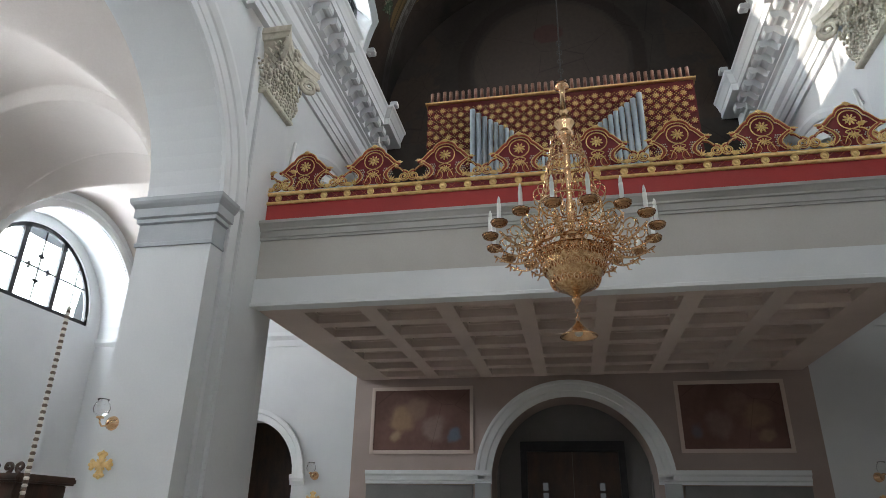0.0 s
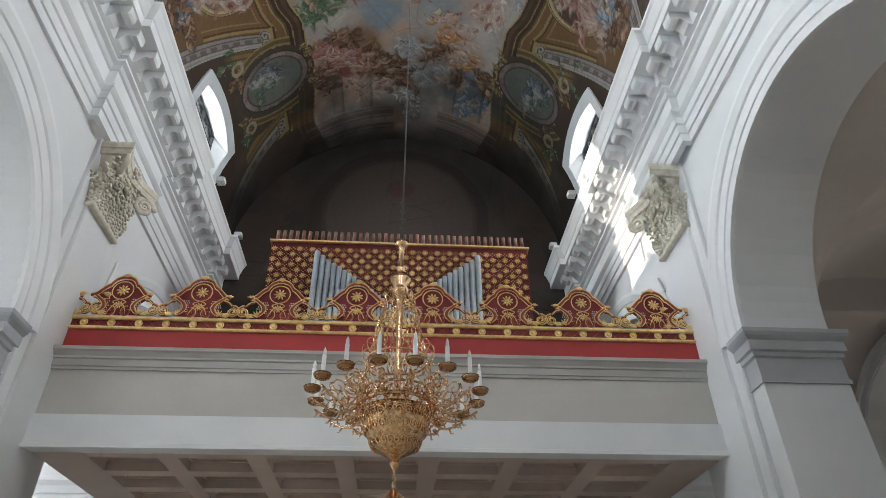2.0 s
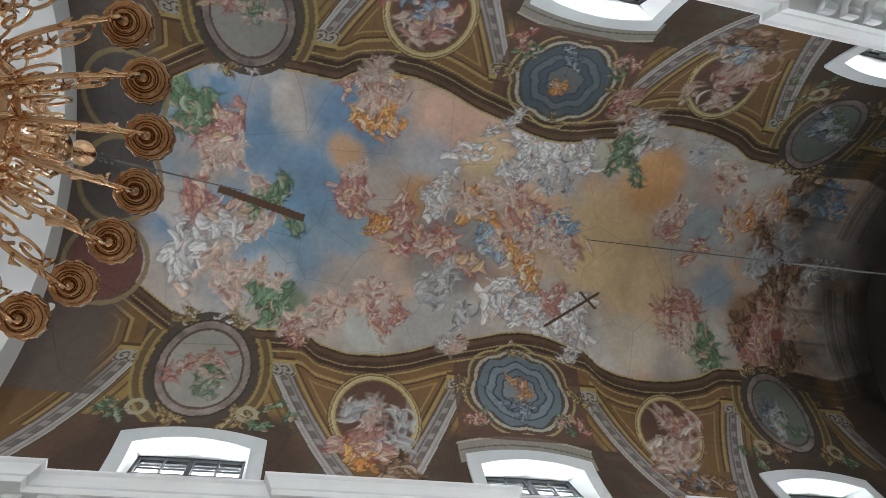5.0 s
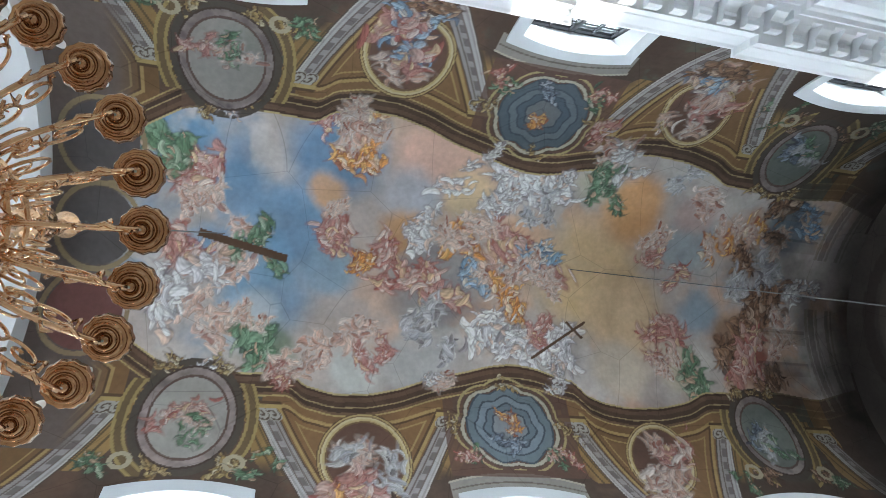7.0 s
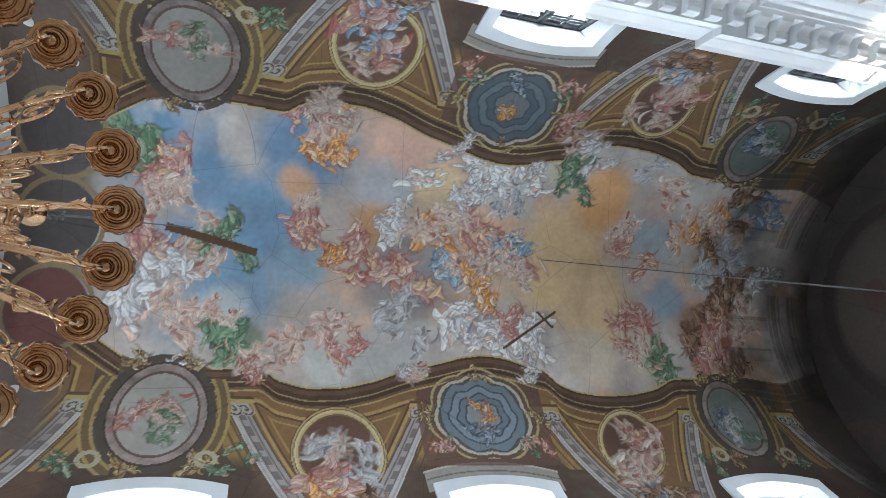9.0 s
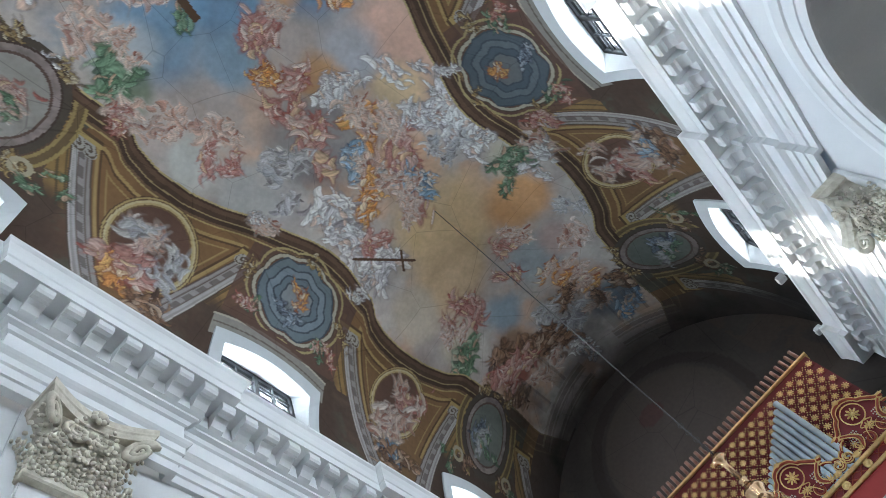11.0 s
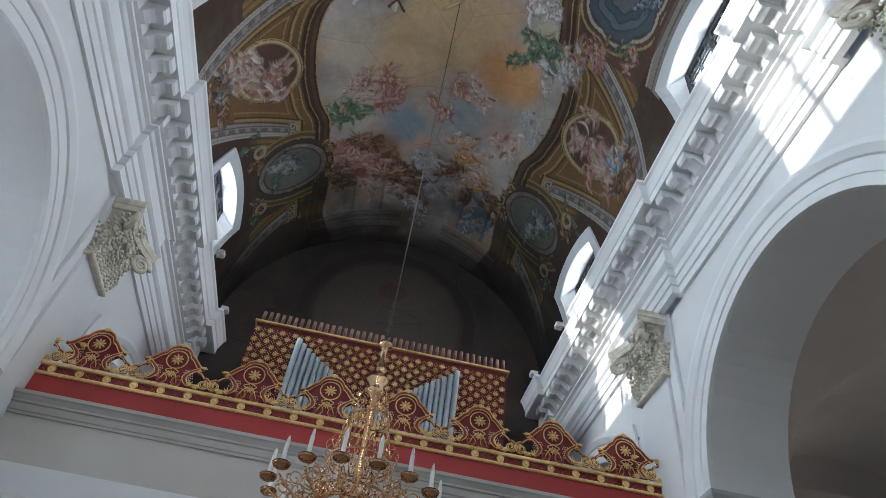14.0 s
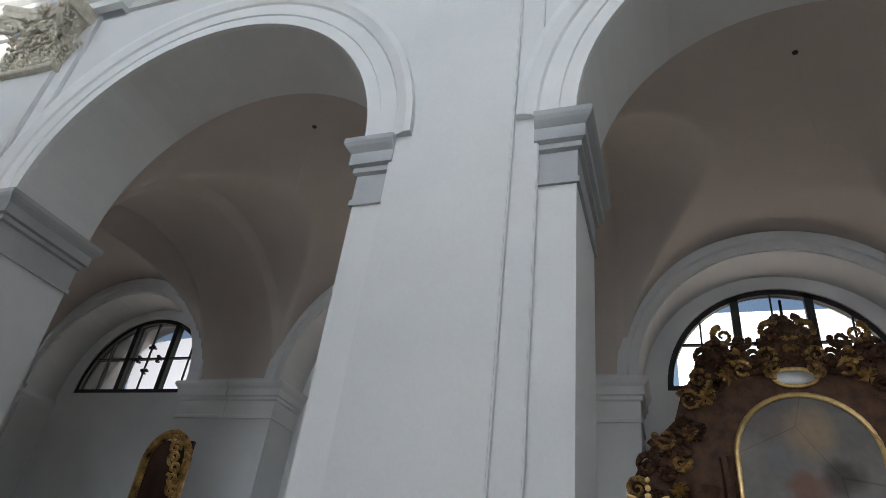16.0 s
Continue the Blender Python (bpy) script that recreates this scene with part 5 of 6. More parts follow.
def chandelier(at, arms, rope_top, turn=0.0, reach=0.0):
    """Brass crown chandelier. Its origin is at the height of the drip pans."""
    ch = thing("chandelier", at, turn, label="gilded brass chandelier with white electric candles on a long cable", category="chandelier", group="nave chandeliers")
    bm = bmesh.new()
    lathe(bm, [(0.02, 2.16), (0.11, 2.14), (0.13, 2.08), (0.06, 2.05), (0.045, 1.98), (0.05, 1.74), (0.09, 1.72), (0.06, 1.69), (0.08, 1.62), (0.16, 1.58), (0.185, 1.52), (0.11, 1.44), (0.14, 1.40), (0.14, 1.33), (0.09, 1.30),
               (0.05, 1.22), (0.06, 0.9), (0.04, 0.6), (0.07, 0.3), (0.05, 0.1), (0.20, -0.02), (0.22, -0.08), (0.22, -0.20), (0.04, -0.22)], 20)
    bmesh.ops.scale(bm, verts=bm.verts, vec=(0.72, 0.72, 1))
    part("stem", bm, BRASS, ch, smooth=True)
    bm = bmesh.new()
    lathe(bm, [(0.001, -0.82), (0.05, -0.80), (0.10, -0.76), (0.20, -0.70), (0.28, -0.60), (0.335, -0.48), (0.36, -0.36), (0.37, -0.30), (0.345, -0.28), (0.365, -0.25), (0.365, -0.20), (0.33, -0.19), (0.31, -0.22)], 36)
    squash(bm)
    part("bowl", bm, FILIGREE, ch, "pierced and chased brass bowl", smooth=True)
    bm = bmesh.new()
    for k in range(24):
        a = 2 * math.pi * k / 24
        for lo, r0 in ((-0.64, 0.255), (-0.47, 0.335), (-0.33, 0.365)):
            c = Vector((r0 * math.cos(a), r0 * math.sin(a), lo))
            out = Vector((math.cos(a), math.sin(a), -0.4)).normalized()
            side = Vector((-math.sin(a), math.cos(a), 0))
            upv = side.cross(out)
            tube(bm, [c + side * 0.045 * math.cos(t) * (1 - t / 11) - upv * 0.06 * math.sin(t) * (1 - t / 11) + out * 0.01 for t in (j * 0.8 for j in range(11))], 0.008, 4)
    squash(bm)
    part("bowl_tracery", bm, BRASS, ch, "raised scrolls on the bowl")
    bm = bmesh.new()
    for r, z, t in ((0.56 + reach, -0.14, 0.02), (0.56 + reach, 0.0, 0.014), (0.36, 0.42, 0.012), (0.24, 0.98, 0.010)):
        tube(bm, [(r * math.cos(a), r * math.sin(a), z) for a in (2 * math.pi * k / 40 for k in range(41))], t, 5)
    for k in range(32):
        a = 2 * math.pi * k / 32
        s = Vector((-math.sin(a), math.cos(a), 0))
        c = Vector(((0.56 + reach) * math.cos(a), (0.56 + reach) * math.sin(a), -0.07))
        tube(bm, [c + s * 0.05 * math.cos(t) + Vector((0, 0, 0.05 * math.sin(t * 2))) for t in (j * 0.7 for j in range(10))], 0.008, 4)
    part("ring", bm, BRASS, ch, "openwork brass ring")
    bm = bmesh.new()
    for k in range(24):
        a = 2 * math.pi * k / 24
        for r0, z0, r1, z1 in ((0.17, 1.34, 0.24, 0.98), (0.24, 0.98, 0.36, 0.42), (0.36, 0.42, 0.56 + reach, 0.0), (0.365, -0.22, 0.56 + reach, -0.14)):
            pts = []
            for j in range(13):
                t = j / 12
                r = r0 + (r1 - r0) * t
                z = z0 + (z1 - z0) * t - 0.05 * math.sin(math.pi * t)
                w = a + 0.06 * math.sin(j * 1.9)
                pts.append((r * math.cos(w), r * math.sin(w), z))
            tube(bm, pts, [0.010 if j % 2 else 0.003 for j in range(13)], 4)
    part("bead_chain", bm, BRASS, ch, "hanging chains of small brass beads")
    bm = bmesh.new()
    pts = []
    for j in range(15):
        t = j / 14
        pts.append((0.50 + 0.56 * t, 0.0, -0.12 - 0.17 * math.sin(t * math.pi * 0.95) * (1 - 0.35 * t) + 0.03 * t))
    tube(bm, pts, 0.013, 6)
    tube(bm, [(x, 0, z) for x, y, z in spiral(0.70, -0.06, 0.11, 1.3, 3.6, 1)], 0.009, 5)
    tube(bm, [(x, 0, z) for x, y, z in spiral(0.86, -0.08, 0.09, 1.2, 0.4, -1)], 0.008, 5)
    tube(bm, [(x, 0, z) for x, y, z in spiral(0.64, -0.30, 0.07, 1.2, 1.4, 1)], 0.008, 5)
    tube(bm, [(x, 0, z) for x, y, z in spiral(0.60, 0.20, 0.13, 1.2, 4.2, 1)], 0.008, 5)
    tube(bm, [(x, 0, z) for x, y, z in spiral(0.45, 0.55, 0.12, 1.2, 4.4, 1)], 0.007, 5)
    for j in range(14):
        x = 0.46 + 0.045 * j
        z = -0.10 - 0.14 * math.sin((x - 0.46) * 4.6) + 0.05 * (j % 3)
        a = j * 1.3
        tube(bm, [(x, 0, z), (x + 0.045 * math.cos(a), 0.03 * math.sin(j), z + 0.05 * math.sin(a)), (x + 0.07 * math.cos(a + 0.5), 0, z + 0.08 * math.sin(a + 0.4))], [0.009, 0.012, 0.003], 4)
    ARM = own("arm", bm, BRASS)
    bm = bmesh.new()
    prof = [(0.006, -0.075), (0.020, -0.070), (0.026, -0.050), (0.020, -0.034), (0.032, -0.040), (0.038, -0.060), (0.046, -0.058), (0.050, -0.034), (0.060, -0.034), (0.066, -0.050), (0.074, -0.048), (0.078, -0.024), (0.088, -0.026), (0.096, -0.032), (0.104, -0.012), (0.110, 0.014), (0.09, 0.008), (0.03, 0.0)]
    rim = [1 + 0.035 * math.cos(12 * 2 * math.pi * i / 48) for i in range(48)]
    skin(bm, [[(r * (rim[i] if r > 0.09 else 1) * math.cos(2 * math.pi * i / 48), r * (rim[i] if r > 0.09 else 1) * math.sin(2 * math.pi * i / 48), z) for i in range(48)] for r, z in prof])
    PAN = own("drip_pan", bm, BRONZE)
    bm = bmesh.new()
    lathe(bm, [(0.030, 0.0), (0.030, 0.035), (0.0235, 0.036), (0.0235, 0.225), (0.016, 0.23)], 12)
    TUBE = own("candle", bm, CANDLE)
    bm = bmesh.new()
    lathe(bm, [(0.014, 0.225), (0.020, 0.245), (0.018, 0.275), (0.008, 0.31), (0.001, 0.32)], 10)
    BULB = own("bulb", bm, CANDLE)
    for k in range(arms):
        arm = part("arm", ARM, None, ch)
        arm.matrix_basis = pose(0, 0, 0, 0, 0, 360 * (k + 0.3) / arms) @ pose(reach, 0, 0)
        pan = part("drip_pan", PAN, None, arm)
        pan.matrix_basis = pose(1.06, 0, 0.0) @ Matrix.Scale(0.86 if arms < 20 else 0.93, 4)
        cn = part("candle", TUBE, None, arm, "white candle tube")
        cn.matrix_basis = pose(1.06, 0, 0.005)
        bu = part("bulb", BULB, None, arm)
        bu.matrix_basis = pose(1.06, 0, 0.005)
    bm = bmesh.new()
    lathe(bm, [(0.001, -0.80), (0.05, -0.82), (0.055, -0.86), (0.02, -0.92), (0.008, -0.96)], 12)
    for k in range(3):
        tube(bm, [(0.022 * math.cos(a) * (k % 2 == 0), 0.022 * math.cos(a) * (k % 2), -0.985 - 0.055 * k + 0.032 * math.sin(a)) for a in (2 * math.pi * j / 12 for j in range(13))], 0.006, 4)
    squash(bm)
    part("drop", bm, BRASS, ch, smooth=True)
    bm = bmesh.new()
    lathe(bm, [(0.012, -1.12), (0.03, -1.14), (0.05, -1.17), (0.10, -1.22), (0.15, -1.27), (0.20, -1.30), (0.205, -1.315), (0.195, -1.31), (0.14, -1.265), (0.05, -1.19)], 24)
    squash(bm)
    part("bell_shade", bm, BRASS, ch, "small bell-shaped brass shade", smooth=True)
    bm = bmesh.new()
    bmesh.ops.create_icosphere(bm, subdivisions=2, radius=0.045)
    bmesh.ops.translate(bm, verts=bm.verts, vec=(0, 0, -1.27))
    squash(bm)
    part("lamp_bulb", bm, CANDLE, ch, smooth=True)
    bm = bmesh.new()
    tube(bm, [(0, 0, 2.15), (0.004, 0, 4), (0, 0.004, 8), (0, 0, rope_top - at[2])], 0.011, 6)
    for k in range(9):
        tube(bm, [(0.03 * math.cos(a) * (k % 2 == 0), 0.03 * math.cos(a) * (k % 2), 2.2 + 0.075 * k + 0.045 * math.sin(a)) for a in (2 * math.pi * j / 10 for j in range(11))], 0.008, 4)
    part("cable", bm, ROPE, ch, "thin grey suspension cable")
    return ch


chandelier((0.12, 6.95, 4.53), 16, APEX, 4, -0.12)
chandelier((0.12, -1.64, 4.60), 25, APEX, 11, -0.12)

# ---- aisle windows ----
def aisle_window(s, n, cy):
    win = thing("window_%d" % n, (s * (OUT + 1.0), cy, 6.12), label="half-round window with black iron bars", category="window", kind="structure")
    R = 1.9
    bm = bmesh.new()
    rings = []
    for k in range(33):
        a = math.pi * k / 32
        rings.append([(d, r * math.cos(a), r * math.sin(a)) for r, d in ((R - 0.10, -0.05), (R, -0.05), (R, 0.05), (R - 0.10, 0.05))])
    skin(bm, rings, caps=True)
    box(bm, -0.05, 0.05, -R, R, -0.06, 0.04)
    part("window_frame", bm, BLACK, win)
    for y in (-0.62, 0.62):
        h = math.sqrt(R * R - y * y)
        part("mullion", boxed(-0.05, 0.05, y - 0.07, y + 0.07, 0.03, h - 0.02), BLACK, win)
    for z in (0.84,):
        h = math.sqrt(R * R - z * z)
        part("glazing_bar", boxed(-0.03, 0.03, -h, h, z - 0.02, z + 0.02), BLACK, win)
    for y in (-1.25, 0.0, 1.25):
        h = math.sqrt(R * R - y * y)
        part("glazing_bar", boxed(-0.02, 0.02, y - 0.015, y + 0.015, 0.03, h - 0.02), BLACK, win)
    bm = bmesh.new()
    for a in range(4):
        v = Vector((0, math.cos(a * math.pi / 2), math.sin(a * math.pi / 2)))
        o = Vector((0, -v.z, v.y))
        c = Vector((0, 0, 0.84))
        tube(bm, [c, c + v * 0.2, c + v * 0.34], [0.03, 0.02, 0.02], 5)
        for q in (-1, 0, 1):
            bmesh.ops.create_icosphere(bm, subdivisions=1, radius=0.05, matrix=Matrix.Translation(c + v * (0.30 + 0.06 * (q == 0)) + o * 0.06 * q))
    part("iron_cross", bm, BLACK, win)
    bm = bmesh.new()
    pts = [bm.verts.new((0.02, (R - 0.05) * math.cos(math.pi * k / 32), (R - 0.05) * math.sin(math.pi * k / 32))) for k in range(33)]
    bm.faces.new(pts)
    g = part("pane", bm, GLASS, win)
    g.visible_shadow = False


num = 7
for s in (-1, 1):
    for cy in BAYS[1:]:
        aisle_window(s, num, cy)
        num += 1


# ---- west wall under the gallery ----
WX0 = -0.04
bm = arch_band(WX0, 2.36, [(1.74, -0.02), (1.74, 0.06), (1.86, 0.06), (1.88, 0.09), (2.01, 0.09), (2.04, 0.12), (2.10, 0.12), (2.10, -0.02)], WEST, -1)
for v in bm.verts:
    v.co.x, v.co.y = v.co.y, v.co.x
tagged(part("trim", bm, STUCCO), "pale moulded arch round the west entrance", "archivolt", kind="structure")
for q in (-1, 1):
    xa, xb = sorted((WX0 + q * 1.74, q * 4.62))
    tagged(part("trim", along([(xa, WEST), (xb, WEST)], [(-0.02, 2.26), (0.06, 2.26), (0.06, 2.32), (0.09, 2.34), (0.09, 2.42), (0.14, 2.46), (0.14, 2.54), (-0.02, 2.54)], -1), STUCCO),
           "pale impost moulding on the west wall", "moulding", kind="structure")
    tagged(part("trim", bevelled(min(q * 1.80, q * 2.14), max(q * 1.80, q * 2.14), WEST - 0.10, WEST + 0.02, 0, 2.28, 0.01), GREYTRIM), "grey jamb pier of the west arch", "pier", kind="structure")
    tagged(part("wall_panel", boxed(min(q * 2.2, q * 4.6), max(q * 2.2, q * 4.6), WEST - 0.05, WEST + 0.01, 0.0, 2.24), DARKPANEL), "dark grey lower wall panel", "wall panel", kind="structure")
    # wall painting in a plain frame
    pa, pb = (-4.50, -2.26) if q < 0 else (2.30, 4.36)
    pic = thing("wall_painting", ((pa + pb) / 2, WEST - 0.01, 3.64), label="faded reddish wall painting in a flat plaster frame", category="painting", group="wall paintings")
    wv, hv = (pb - pa) / 2, 0.67
    U, V = np.meshgrid(np.linspace(-wv, wv, 90), np.linspace(-hv, hv, 60))
    col = np.full((60, 90, 3), 1.0) * np.array((0.17, 0.095, 0.08)) * (0.6 + 0.8 * fbm(U, V, 1.6, 41 + q))[..., None]
    for cx, cz, r, c in ((-0.5, 0.0, 0.4, (0.36, 0.24, 0.15)), (0.3, -0.2, 0.35, (0.30, 0.22, 0.20)), (0.75, -0.3, 0.22, (0.14, 0.19, 0.26)), (-0.1, 0.25, 0.3, (0.26, 0.17, 0.13)), (-0.6, -0.35, 0.2, (0.42, 0.30, 0.20))):
        lay(col, ramp(-np.hypot(U - cx * (1 if q < 0 else -1), V - cz) + 0.3 * (fbm(U, V, 3.0, 45) - 0.5), -r, -r * 0.4) * (0.75 if q < 0 else 0.4), c)
    part("canvas", grid_mesh("canvas", np.stack([U, np.full_like(U, -0.006), V], -1), col), FRESCO, pic)
    for a, b, c, d in ((-wv - 0.08, wv + 0.08, hv, hv + 0.08), (-wv - 0.08, wv + 0.08, -hv - 0.08, -hv), (-wv - 0.08, -wv, -hv, hv), (wv, wv + 0.08, -hv, hv)):
        part("frame_strip", bevelled(a, b, -0.03, 0.008, c, d, 0.006), BEIGE, pic)
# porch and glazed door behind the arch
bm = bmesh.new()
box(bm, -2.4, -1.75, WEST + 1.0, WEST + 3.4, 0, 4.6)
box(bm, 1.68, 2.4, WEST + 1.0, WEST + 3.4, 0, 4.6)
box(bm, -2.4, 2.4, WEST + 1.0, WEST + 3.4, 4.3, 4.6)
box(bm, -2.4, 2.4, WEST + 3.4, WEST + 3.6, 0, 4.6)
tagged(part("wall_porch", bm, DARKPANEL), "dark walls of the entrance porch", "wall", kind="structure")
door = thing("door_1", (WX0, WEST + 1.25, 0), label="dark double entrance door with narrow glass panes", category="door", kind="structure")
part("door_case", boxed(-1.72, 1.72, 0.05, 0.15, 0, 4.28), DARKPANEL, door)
part("door_frame", bevelled(-1.20, 1.20, -0.06, 0.05, 3.05, 3.28, 0.01), BLACK, door)
for q in (-1, 1):
    part("door_frame", bevelled(min(q * 1.20, q * 1.05), max(q * 1.20, q * 1.05), -0.06, 0.05, 0, 3.05, 0.01), BLACK, door)
    leaf = part("door_leaf", bevelled(min(0, q * 1.05) + 0.005, max(0, q * 1.05) - 0.005, -0.02, 0.04, 0.02, 3.04, 0.008), WOOD, door)
    for z in (0.4, 1.35, 2.3):
        part("raised_panel", bevelled(min(q * 0.15, q * 0.42), max(q * 0.15, q * 0.42), -0.045, -0.01, z, z + 0.7, 0.012), WOOD, leaf)
    for z in (1.75, 1.97, 2.19):
        part("glass_pane", bevelled(min(q * 0.58, q * 0.70), max(q * 0.58, q * 0.70), -0.03, -0.015, z, z + 0.17, 0.004), DOORPANE, leaf, "small bright window pane")

# ---- wall lights and crosses ----
def sconce(at, rz, dark=False):
    sc = thing("wall_sconce", at, rz, label="brass wall light with a clear glass globe", category="wall lamp", group="wall lights")
    bm = bmesh.new()
    lathe(bm, [(0.001, 0.09), (0.03, 0.085), (0.06, 0.05), (0.085, 0.03), (0.095, 0.0)], 18)
    for v in bm.verts:
        v.co = Vector((v.co.z, v.co.y, v.co.x))
    part("wall_plate", bm, BRASS, sc, smooth=True)
    bm = bmesh.new()
    tube(bm, [(0.08, 0, 0), (0.14, 0, -0.05), (0.20, 0, -0.06), (0.25, 0, -0.02), (0.26, 0, 0.03)], 0.012, 8)
    lathe(bm, [(0.01, 0.02), (0.05, 0.03), (0.045, 0.05), (0.02, 0.06)], 14, (0.26, 0, 0))
    part("bracket", bm, BRASS, sc, smooth=True)
    bm = bmesh.new()
    lathe(bm, [(0.03, 0.05), (0.085, 0.09), (0.105, 0.15), (0.09, 0.21), (0.06, 0.24), (0.075, 0.27), (0.070, 0.272), (0.055, 0.242), (0.084, 0.21), (0.098, 0.15), (0.08, 0.095)], 20, (0.26, 0, 0))
    part("globe", bm, GLOBE, sc, "clear glass globe", smooth=True)
    return sc


def gilt_cross(at, rz):
    bm = bmesh.new()
    for k in range(4):
        a = k * math.pi / 2
        v, o = Vector((0, math.cos(a), math.sin(a))), Vector((0, -math.sin(a), math.cos(a)))
        skin(bm, [[v * d + o * w + Vector((x, 0, 0)) for w, x in ((-h, 0.0), (-h, 0.025), (h, 0.025), (h, 0.0))] for d, h in ((0.0, 0.035), (0.06, 0.03), (0.12, 0.055))], caps=True)
        for q in (-1, 0, 1):
            bmesh.ops.create_icosphere(bm, subdivisions=1, radius=0.032, matrix=Matrix.Translation(v * (0.13 + 0.02 * (q == 0)) + o * 0.045 * q + Vector((0.015, 0, 0))))
        d = (v + o).normalized()
        tube(bm, [Vector((0.015, 0, 0)), d * 0.06 + Vector((0.02, 0, 0)), d * 0.10 + Vector((0.015, 0, 0))], [0.012, 0.02, 0.004], 5)
    ob = part("wall_cross", bm, GOLD)
    ob.matrix_basis = pose(*at, 0, 0, rz)
    return tagged(ob, "small gilded cross fixed to the plaster", "cross", "wall crosses")


sconce((-5.98, 5.35 + RAD - 0.01, 2.62), -90)
gilt_cross((-6.02, 5.35 + RAD - 0.004, 2.10), -90)
sconce((5.98, 5.35 + RAD - 0.01, 2.62), -90)
gilt_cross((6.02, 5.35 + RAD - 0.004, 2.10), -90)
for s in (-1, 1):
    sconce((s * 5.85, WEST, 2.42), -90)
    gilt_cross((s * 5.85, WEST, 1.92), -90)

# ---- floodlights on the cornice ----
for s in (-1, 1):
    for y in (11.5, 13.6):
        fl = thing("floodlight", (s * 4.10, y, CORN_Z), 0 if s < 0 else 180, label="small grey floodlight standing on the cornice", category="floodlight", group="cornice floodlights")
        part("bracket", bevelled(-0.03, 0.03, -0.05, 0.05, 0, 0.03, 0.005), STEELGREY, fl)
        bm = bevelled(-0.06, 0.12, -0.10, 0.10, 0.02, 0.15, 0.015)
        part("housing", bm, STEELGREY, fl)
        part("front_glass", bevelled(0.12, 0.13, -0.085, 0.085, 0.035, 0.135, 0.003), CANDLE, fl)

# ---- slim lamp tubes beside the gallery arches ----
for s in (-1, 1):
    tl = thing("tube_light", (s * (WALL - 0.06), 9.85, 7.6), label="slim white tube lamp fixed to the wall", category="lamp", group="tube lamps")
    bm = bmesh.new()
    tube(bm, [(0, 0, 0), (0, 0.12, 0.6)], 0.03, 8)
    part("tube", bm, CANDLE, tl, smooth=True)
    part("clip", bevelled(-0.02 if s < 0 else -0.0, 0.0 if s < 0 else 0.06, 0.04, 0.08, 0.28, 0.33, 0.004), STEELGREY, tl)

# ---- hooks with cables in the aisle vaults ----
for s in (-1, 1):
    for cy in BAYS[1:3]:
        hz = SPRING + 2.84
        hk = thing("ceiling_hook", (s * 7.2, cy, hz), label="black iron hook with a thin cable in the vault", category="hook", group="vault hooks")
        bm = bmesh.new()
        lathe(bm, [(0.085, 0.02), (0.08, -0.03), (0.05, -0.07), (0.03, -0.11), (0.001, -0.13)], 12)
        part("rose", bm, BLACK, hk)
        bm = bmesh.new()
        tube(bm, [(0, 0, -0.05), (0, 0, -1.6)], 0.003, 5)
        part("cable", bm, STEELGREY, hk)

# ---- twisted pole in the aisle ----
pole = thing("striped_pole", (-7.0, 7.7, 0), label="tall pole wound with dark and pale stripes", category="pole")
n = 96
for nm, mat, o in (("dark_stripe", STRIPE_DARK, 0), ("pale_stripe", STRIPE_LIGHT, 1)):
    bm = bmesh.new()
    for k in range(o, n, 2):
        lathe(bm, [(0.026, 4.25 * k / n), (0.036, 4.25 * (k + 0.5) / n), (0.026, 4.25 * (k + 1) / n)], 8)
    part(nm, bm, mat, pole)["kind"] = "stuff"

# ---- confessional in the left aisle ----
conf = thing("confessional", (-9.3, 9.6, 0), 0, label="dark carved wooden confessional with a crested top", category="confessional")
part("body", bevelled(-0.9, 0.9, -0.55, 0.55, 0, 1.95, 0.02), WOOD, conf)
part("cornice", bevelled(-1.0, 1.0, -0.65, 0.65, 1.95, 2.08, 0.03), WOOD, conf)
for k in range(9):
    bm = bmesh.new()
    tube(bm, [(x, 0, z) for x, y, z in spiral(0, 0.09, 0.085, 1.2, -1.57, 1 if k % 2 else -1)], 0.03, 5)
    ob = part("crest_scroll", bm, WOOD, conf)
    ob.matrix_basis = pose(-0.88 + 0.22 * k, -0.5, 2.08)

# ---- side altar in the right aisle ----
AX, AY = 11.25, -1.62
alt = thing("side_altar", (AX, AY, 0), label="dark carved wooden altar with gilded ornament and arched painting", category="altar")
half = [(2.35, 0.0), (2.35, 3.9), (2.45, 4.05), (2.28, 4.4), (2.05, 4.55), (2.0, 4.8), (1.75, 5.05), (1.62, 5.5), (1.45, 5.75), (1.35, 6.1), (1.18, 6.2), (1.03, 6.46), (0.86, 6.22), (0.62, 6.0), (0.45, 6.12), (0.40, 6.3), (0.30, 6.38), (0.34, 6.52), (0.16, 6.62), (0.0, 6.68)]
poly = half + [(-y, z) for y, z in half[::-1][1:]]
bm = bmesh.new()
f = [[bm.verts.new((x, y, z)) for y, z in poly] for x in (0.0, -0.32)]
bm.faces.new(f[0])
bm.faces.new(f[1][::-1])
for k in range(len(poly)):
    j = (k + 1) % len(poly)
    bm.faces.new((f[0][k], f[0][j], f[1][j], f[1][k]))
part("retable", bm, ALTARWOOD, alt)
arch = [(-0.93, 1.6)] + [(-0.93 * math.cos(math.pi * k / 24), 4.52 + 0.93 * math.sin(math.pi * k / 24)) for k in range(25)] + [(0.93, 1.6), (-0.93, 1.6)]
bm = bmesh.new()
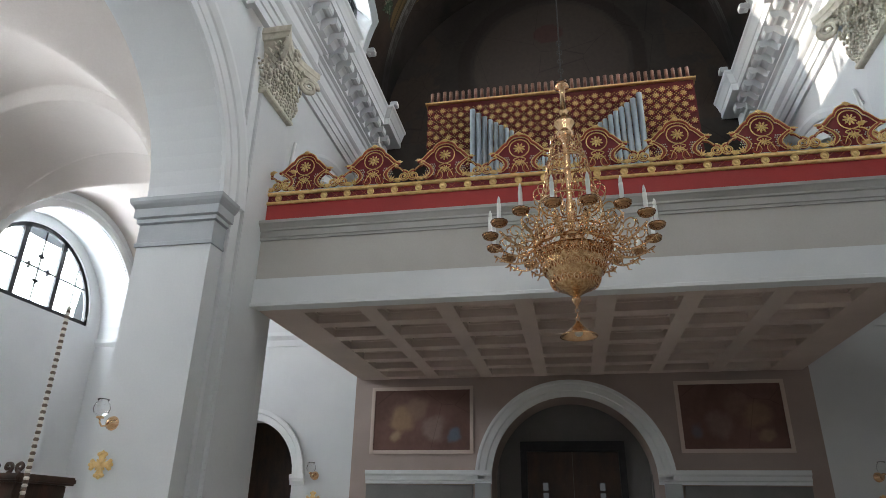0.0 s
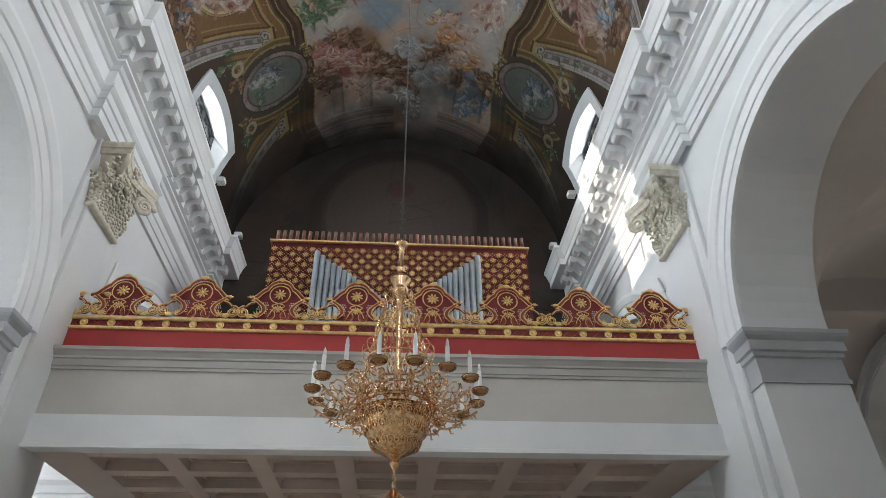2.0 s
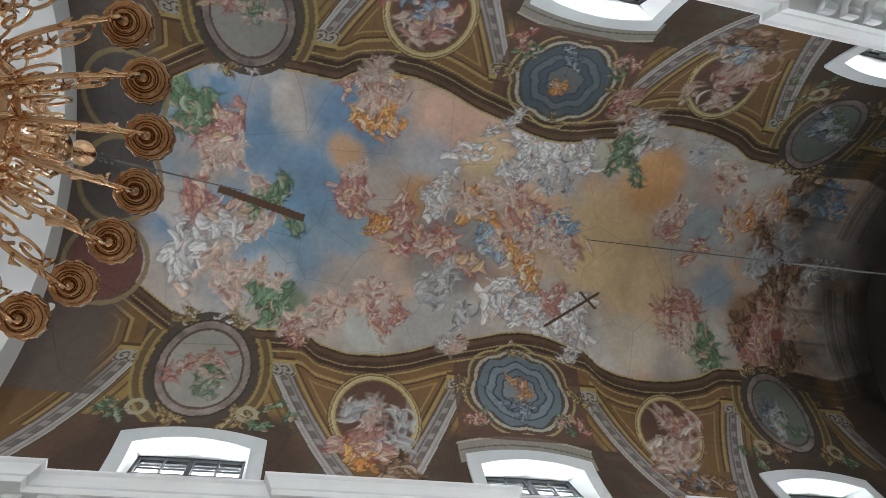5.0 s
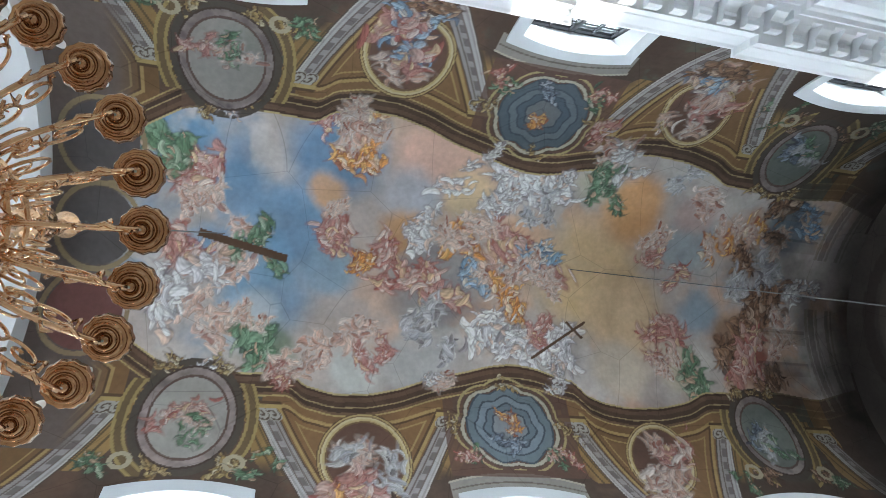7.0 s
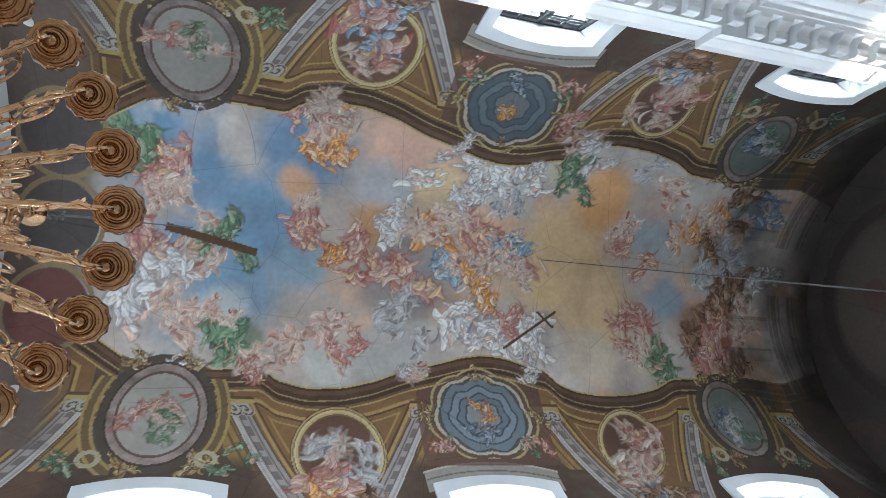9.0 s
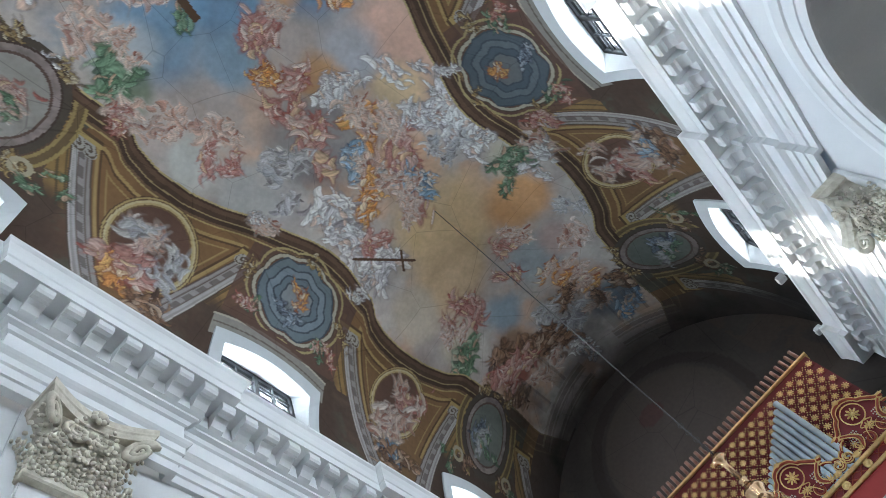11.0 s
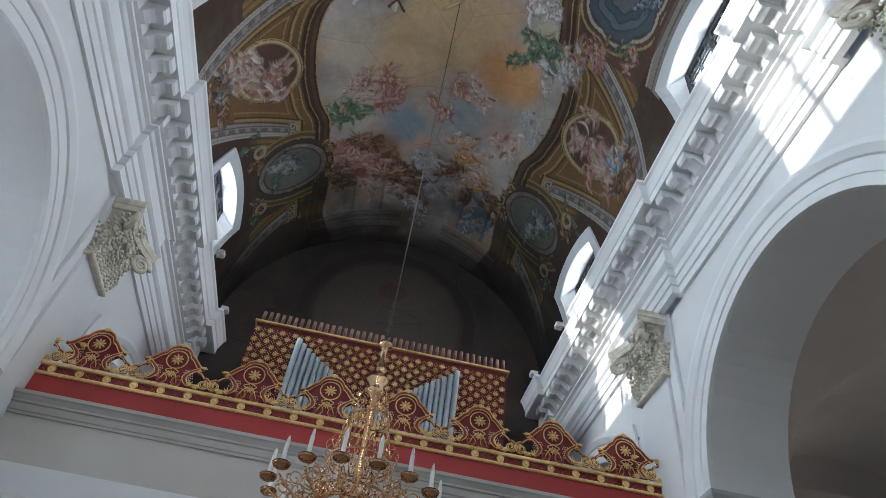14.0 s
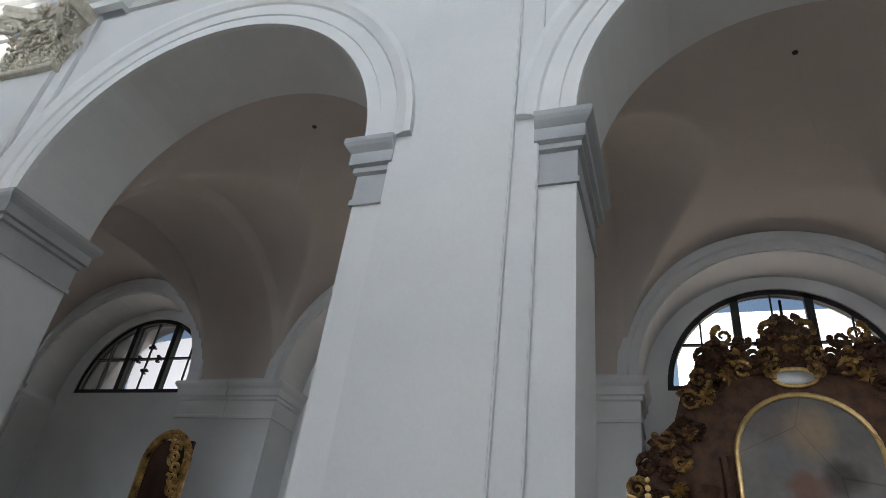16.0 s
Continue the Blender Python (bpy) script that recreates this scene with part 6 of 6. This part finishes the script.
tube(bm, [(-0.36, y, z) for y, z in arch], 0.04, 6)
part("picture_frame", bm, GOLD, alt, "gilded arched frame")
U, V = np.meshgrid(np.linspace(-0.93, 0.93, 70), np.linspace(0, 1, 110))
top = 4.52 + np.sqrt(np.clip(0.93 ** 2 - U ** 2, 0, 1))
Vz = 1.6 + (top - 1.6) * V
col = np.full((110, 70, 3), 1.0) * np.array((0.27, 0.25, 0.235)) * (0.6 + 0.8 * fbm(U, Vz, 1.2, 51))[..., None]
for cy, cz, r, c in ((0.1, 4.9, 0.5, (0.46, 0.33, 0.22)), (-0.35, 4.5, 0.3, (0.26, 0.25, 0.26)), (0.4, 4.3, 0.35, (0.10, 0.08, 0.07)), (-0.1, 4.1, 0.3, (0.30, 0.16, 0.12)), (-0.5, 5.0, 0.3, (0.24, 0.20, 0.19)), (0.0, 3.2, 0.6, (0.16, 0.14, 0.16))):
    lay(col, ramp(-np.hypot(U + cy, Vz - cz) + 0.4 * (fbm(U, Vz, 2.5, 55) - 0.5), -r, -r * 0.3) * 0.8, c)
part("painting", grid_mesh("altar_painting", np.stack([np.full_like(U, -0.335), U, Vz], -1), col), FRESCO, alt, "dim oil painting with soft shapes")
for q in (-1, 1):
    for y, z, r in ((1.95, 4.55, 0.22), (1.52, 5.35, 0.18), (0.72, 5.85, 0.15)):
        bm = bmesh.new()
        tube(bm, [(-0.38, q * y + p[0], z + p[2]) for p in spiral(0, 0, r, 1.5, 0.5, q)], [0.05 - 0.03 * k / 34 for k in range(35)], 6)
        part("volute", bm, ALTARWOOD if y > 1.7 else GILTWOOD, alt)
    for y, z in ((1.55, 4.85), (1.25, 5.45), (1.75, 4.0), (1.3, 3.6), (1.6, 2.9), (0.95, 5.75), (1.9, 3.3)):
        bm = bmesh.new()
        for k in range(6):
            a = k * 1.05 + y
            tube(bm, [(-0.34, q * y, z), (-0.40, q * y + 0.09 * math.cos(a), z + 0.09 * math.sin(a)), (-0.35, q * y + 0.17 * math.cos(a + 0.5), z + 0.15 * math.sin(a + 0.5))], [0.03, 0.045, 0.008], 5)
        part("gilded_leaf", bm, GILTWOOD, alt)
    for k in range(len(half) - 3):
        y, z = half[k + 2]
        for j, (dy, dz, r) in enumerate(((-0.10, 0.0, 0.17), (-0.34, -0.10, 0.13))):
            bm = bmesh.new()
            cy, cz = q * max(0.05, y + dy), z + dz - 0.05
            tube(bm, [(-0.37 - 0.05 * (p % 3) / 3, cy + c[0], cz + c[2]) for p, c in enumerate(spiral(0, 0, r, 1.4, 0.9 * k + j, q if j else -q))], [0.055 - 0.04 * p / 34 for p in range(35)], 6)
            part("carved_scroll", bm, ALTARWOOD if (k + j) % 3 else GILTWOOD, alt)
    tube_pts = [(-0.37, q * (1.12 + 0.03 * math.sin(6 * t)), 2.2 + 2.3 * t) for t in (k / 24 for k in range(25))]
    bm = bmesh.new()
    tube(bm, tube_pts, 0.07, 6)
    part("side_moulding", bm, ALTARWOOD, alt)
    bm = bmesh.new()
    lathe(bm, [(0.18, 1.2), (0.18, 1.35), (0.13, 1.42), (0.125, 2.6), (0.11, 3.7), (0.15, 3.8), (0.20, 3.95), (0.20, 4.05)], 16, (-0.42, q * 1.42, 0))
    part("column", bm, ALTARWOOD, alt, smooth=True)
bm = bmesh.new()
tube(bm, [(-0.36, 0.30 * math.cos(a), 5.72 + 0.14 * math.sin(a)) for a in (2 * math.pi * k / 24 for k in range(25))], 0.03, 6)
part("oval_frame", bm, GOLD, alt)
bm = bmesh.new()
bmesh.ops.create_uvsphere(bm, u_segments=20, v_segments=10, radius=0.30, matrix=Matrix.Translation((-0.33, 0, 5.72)) @ Matrix.Diagonal((0.15, 1, 0.45, 1)))
part("oval_plaque", bm, STEELGREY, alt, smooth=True)
bm = bmesh.new()
for k in range(5):
    tube(bm, [(-0.30, -0.30 + 0.15 * k, 6.2), (-0.36, -0.33 + 0.165 * k, 6.36), (-0.30, -0.24 + 0.12 * k, 6.55)], 0.04, 6)
bmesh.ops.create_icosphere(bm, subdivisions=2, radius=0.09, matrix=Matrix.Translation((-0.2, 0, 6.75)))
part("crown", bm, ALTARWOOD, alt, "carved crown on top")
part("cross_finial", bevelled(-0.24, -0.18, -0.02, 0.02, 6.78, 7.1, 0.006), BLACK, alt)
part("altar_table", bevelled(-1.3, 0.1, -1.8, 1.8, 0, 1.05, 0.03), STUCCO, alt)

# ---- gilded frame with picture in the far aisle bay ----
shr = thing("gilded_shrine", (9.6, 8.0, 0), 0, label="gilded carved shrine frame on a dark wooden stand", category="shrine")
part("stand", bevelled(-0.3, 0.3, -0.5, 0.5, 0, 2.9, 0.02), WOOD, shr)
bm = bmesh.new()
arch2 = [(-0.42, 2.9)] + [(-0.42 * math.cos(math.pi * k / 16), 3.75 + 0.45 * math.sin(math.pi * k / 16)) for k in range(17)] + [(0.42, 2.9)]
tube(bm, [(-0.3, y, z) for y, z in arch2], 0.07, 6)
part("frame", bm, GILTWOOD, shr)
part("back_panel", bevelled(-0.28, -0.22, -0.42, 0.42, 2.9, 4.1, 0.01), WOOD, shr)
for k in range(8):
    bm = bmesh.new()
    tube(bm, [(-0.36, p[0], p[2]) for p in spiral(0, 0, 0.12, 1.3, k, 1 if k % 2 else -1)], 0.03, 5)
    part("gilded_scroll", bm, GILTWOOD, shr).matrix_basis = pose(0, -0.45 + 0.05 * k, 3.0 + 0.16 * k)

# ---- gilded scroll finial on a staff near the pier ----
fin = thing("processional_staff", (4.45, 0.28, 0), 90, label="tall staff with gilded scrollwork top", category="staff")
bm = bmesh.new()
tube(bm, [(0, 0, 0), (0, 0, 2.3)], 0.02, 8)
part("shaft", bm, WOOD, fin)
bm = bmesh.new()
for q in (-1, 1):
    tube(bm, spiral(q * 0.11, 2.38, 0.11, 1.3, 1.57, q), 0.012, 6)
    tube(bm, spiral(q * 0.06, 2.28, 0.06, 1.2, -1.57, q), 0.010, 6)
for k in range(5):
    bmesh.ops.create_icosphere(bm, subdivisions=1, radius=0.028 - 0.003 * k, matrix=Matrix.Translation((0, 0, 2.40 + 0.045 * k)))
part("finial", bm, GOLD, fin, "gilded scrolls and beads")
part("foot", bevelled(-0.15, 0.15, -0.15, 0.15, 0, 0.06, 0.01), WOOD, fin)
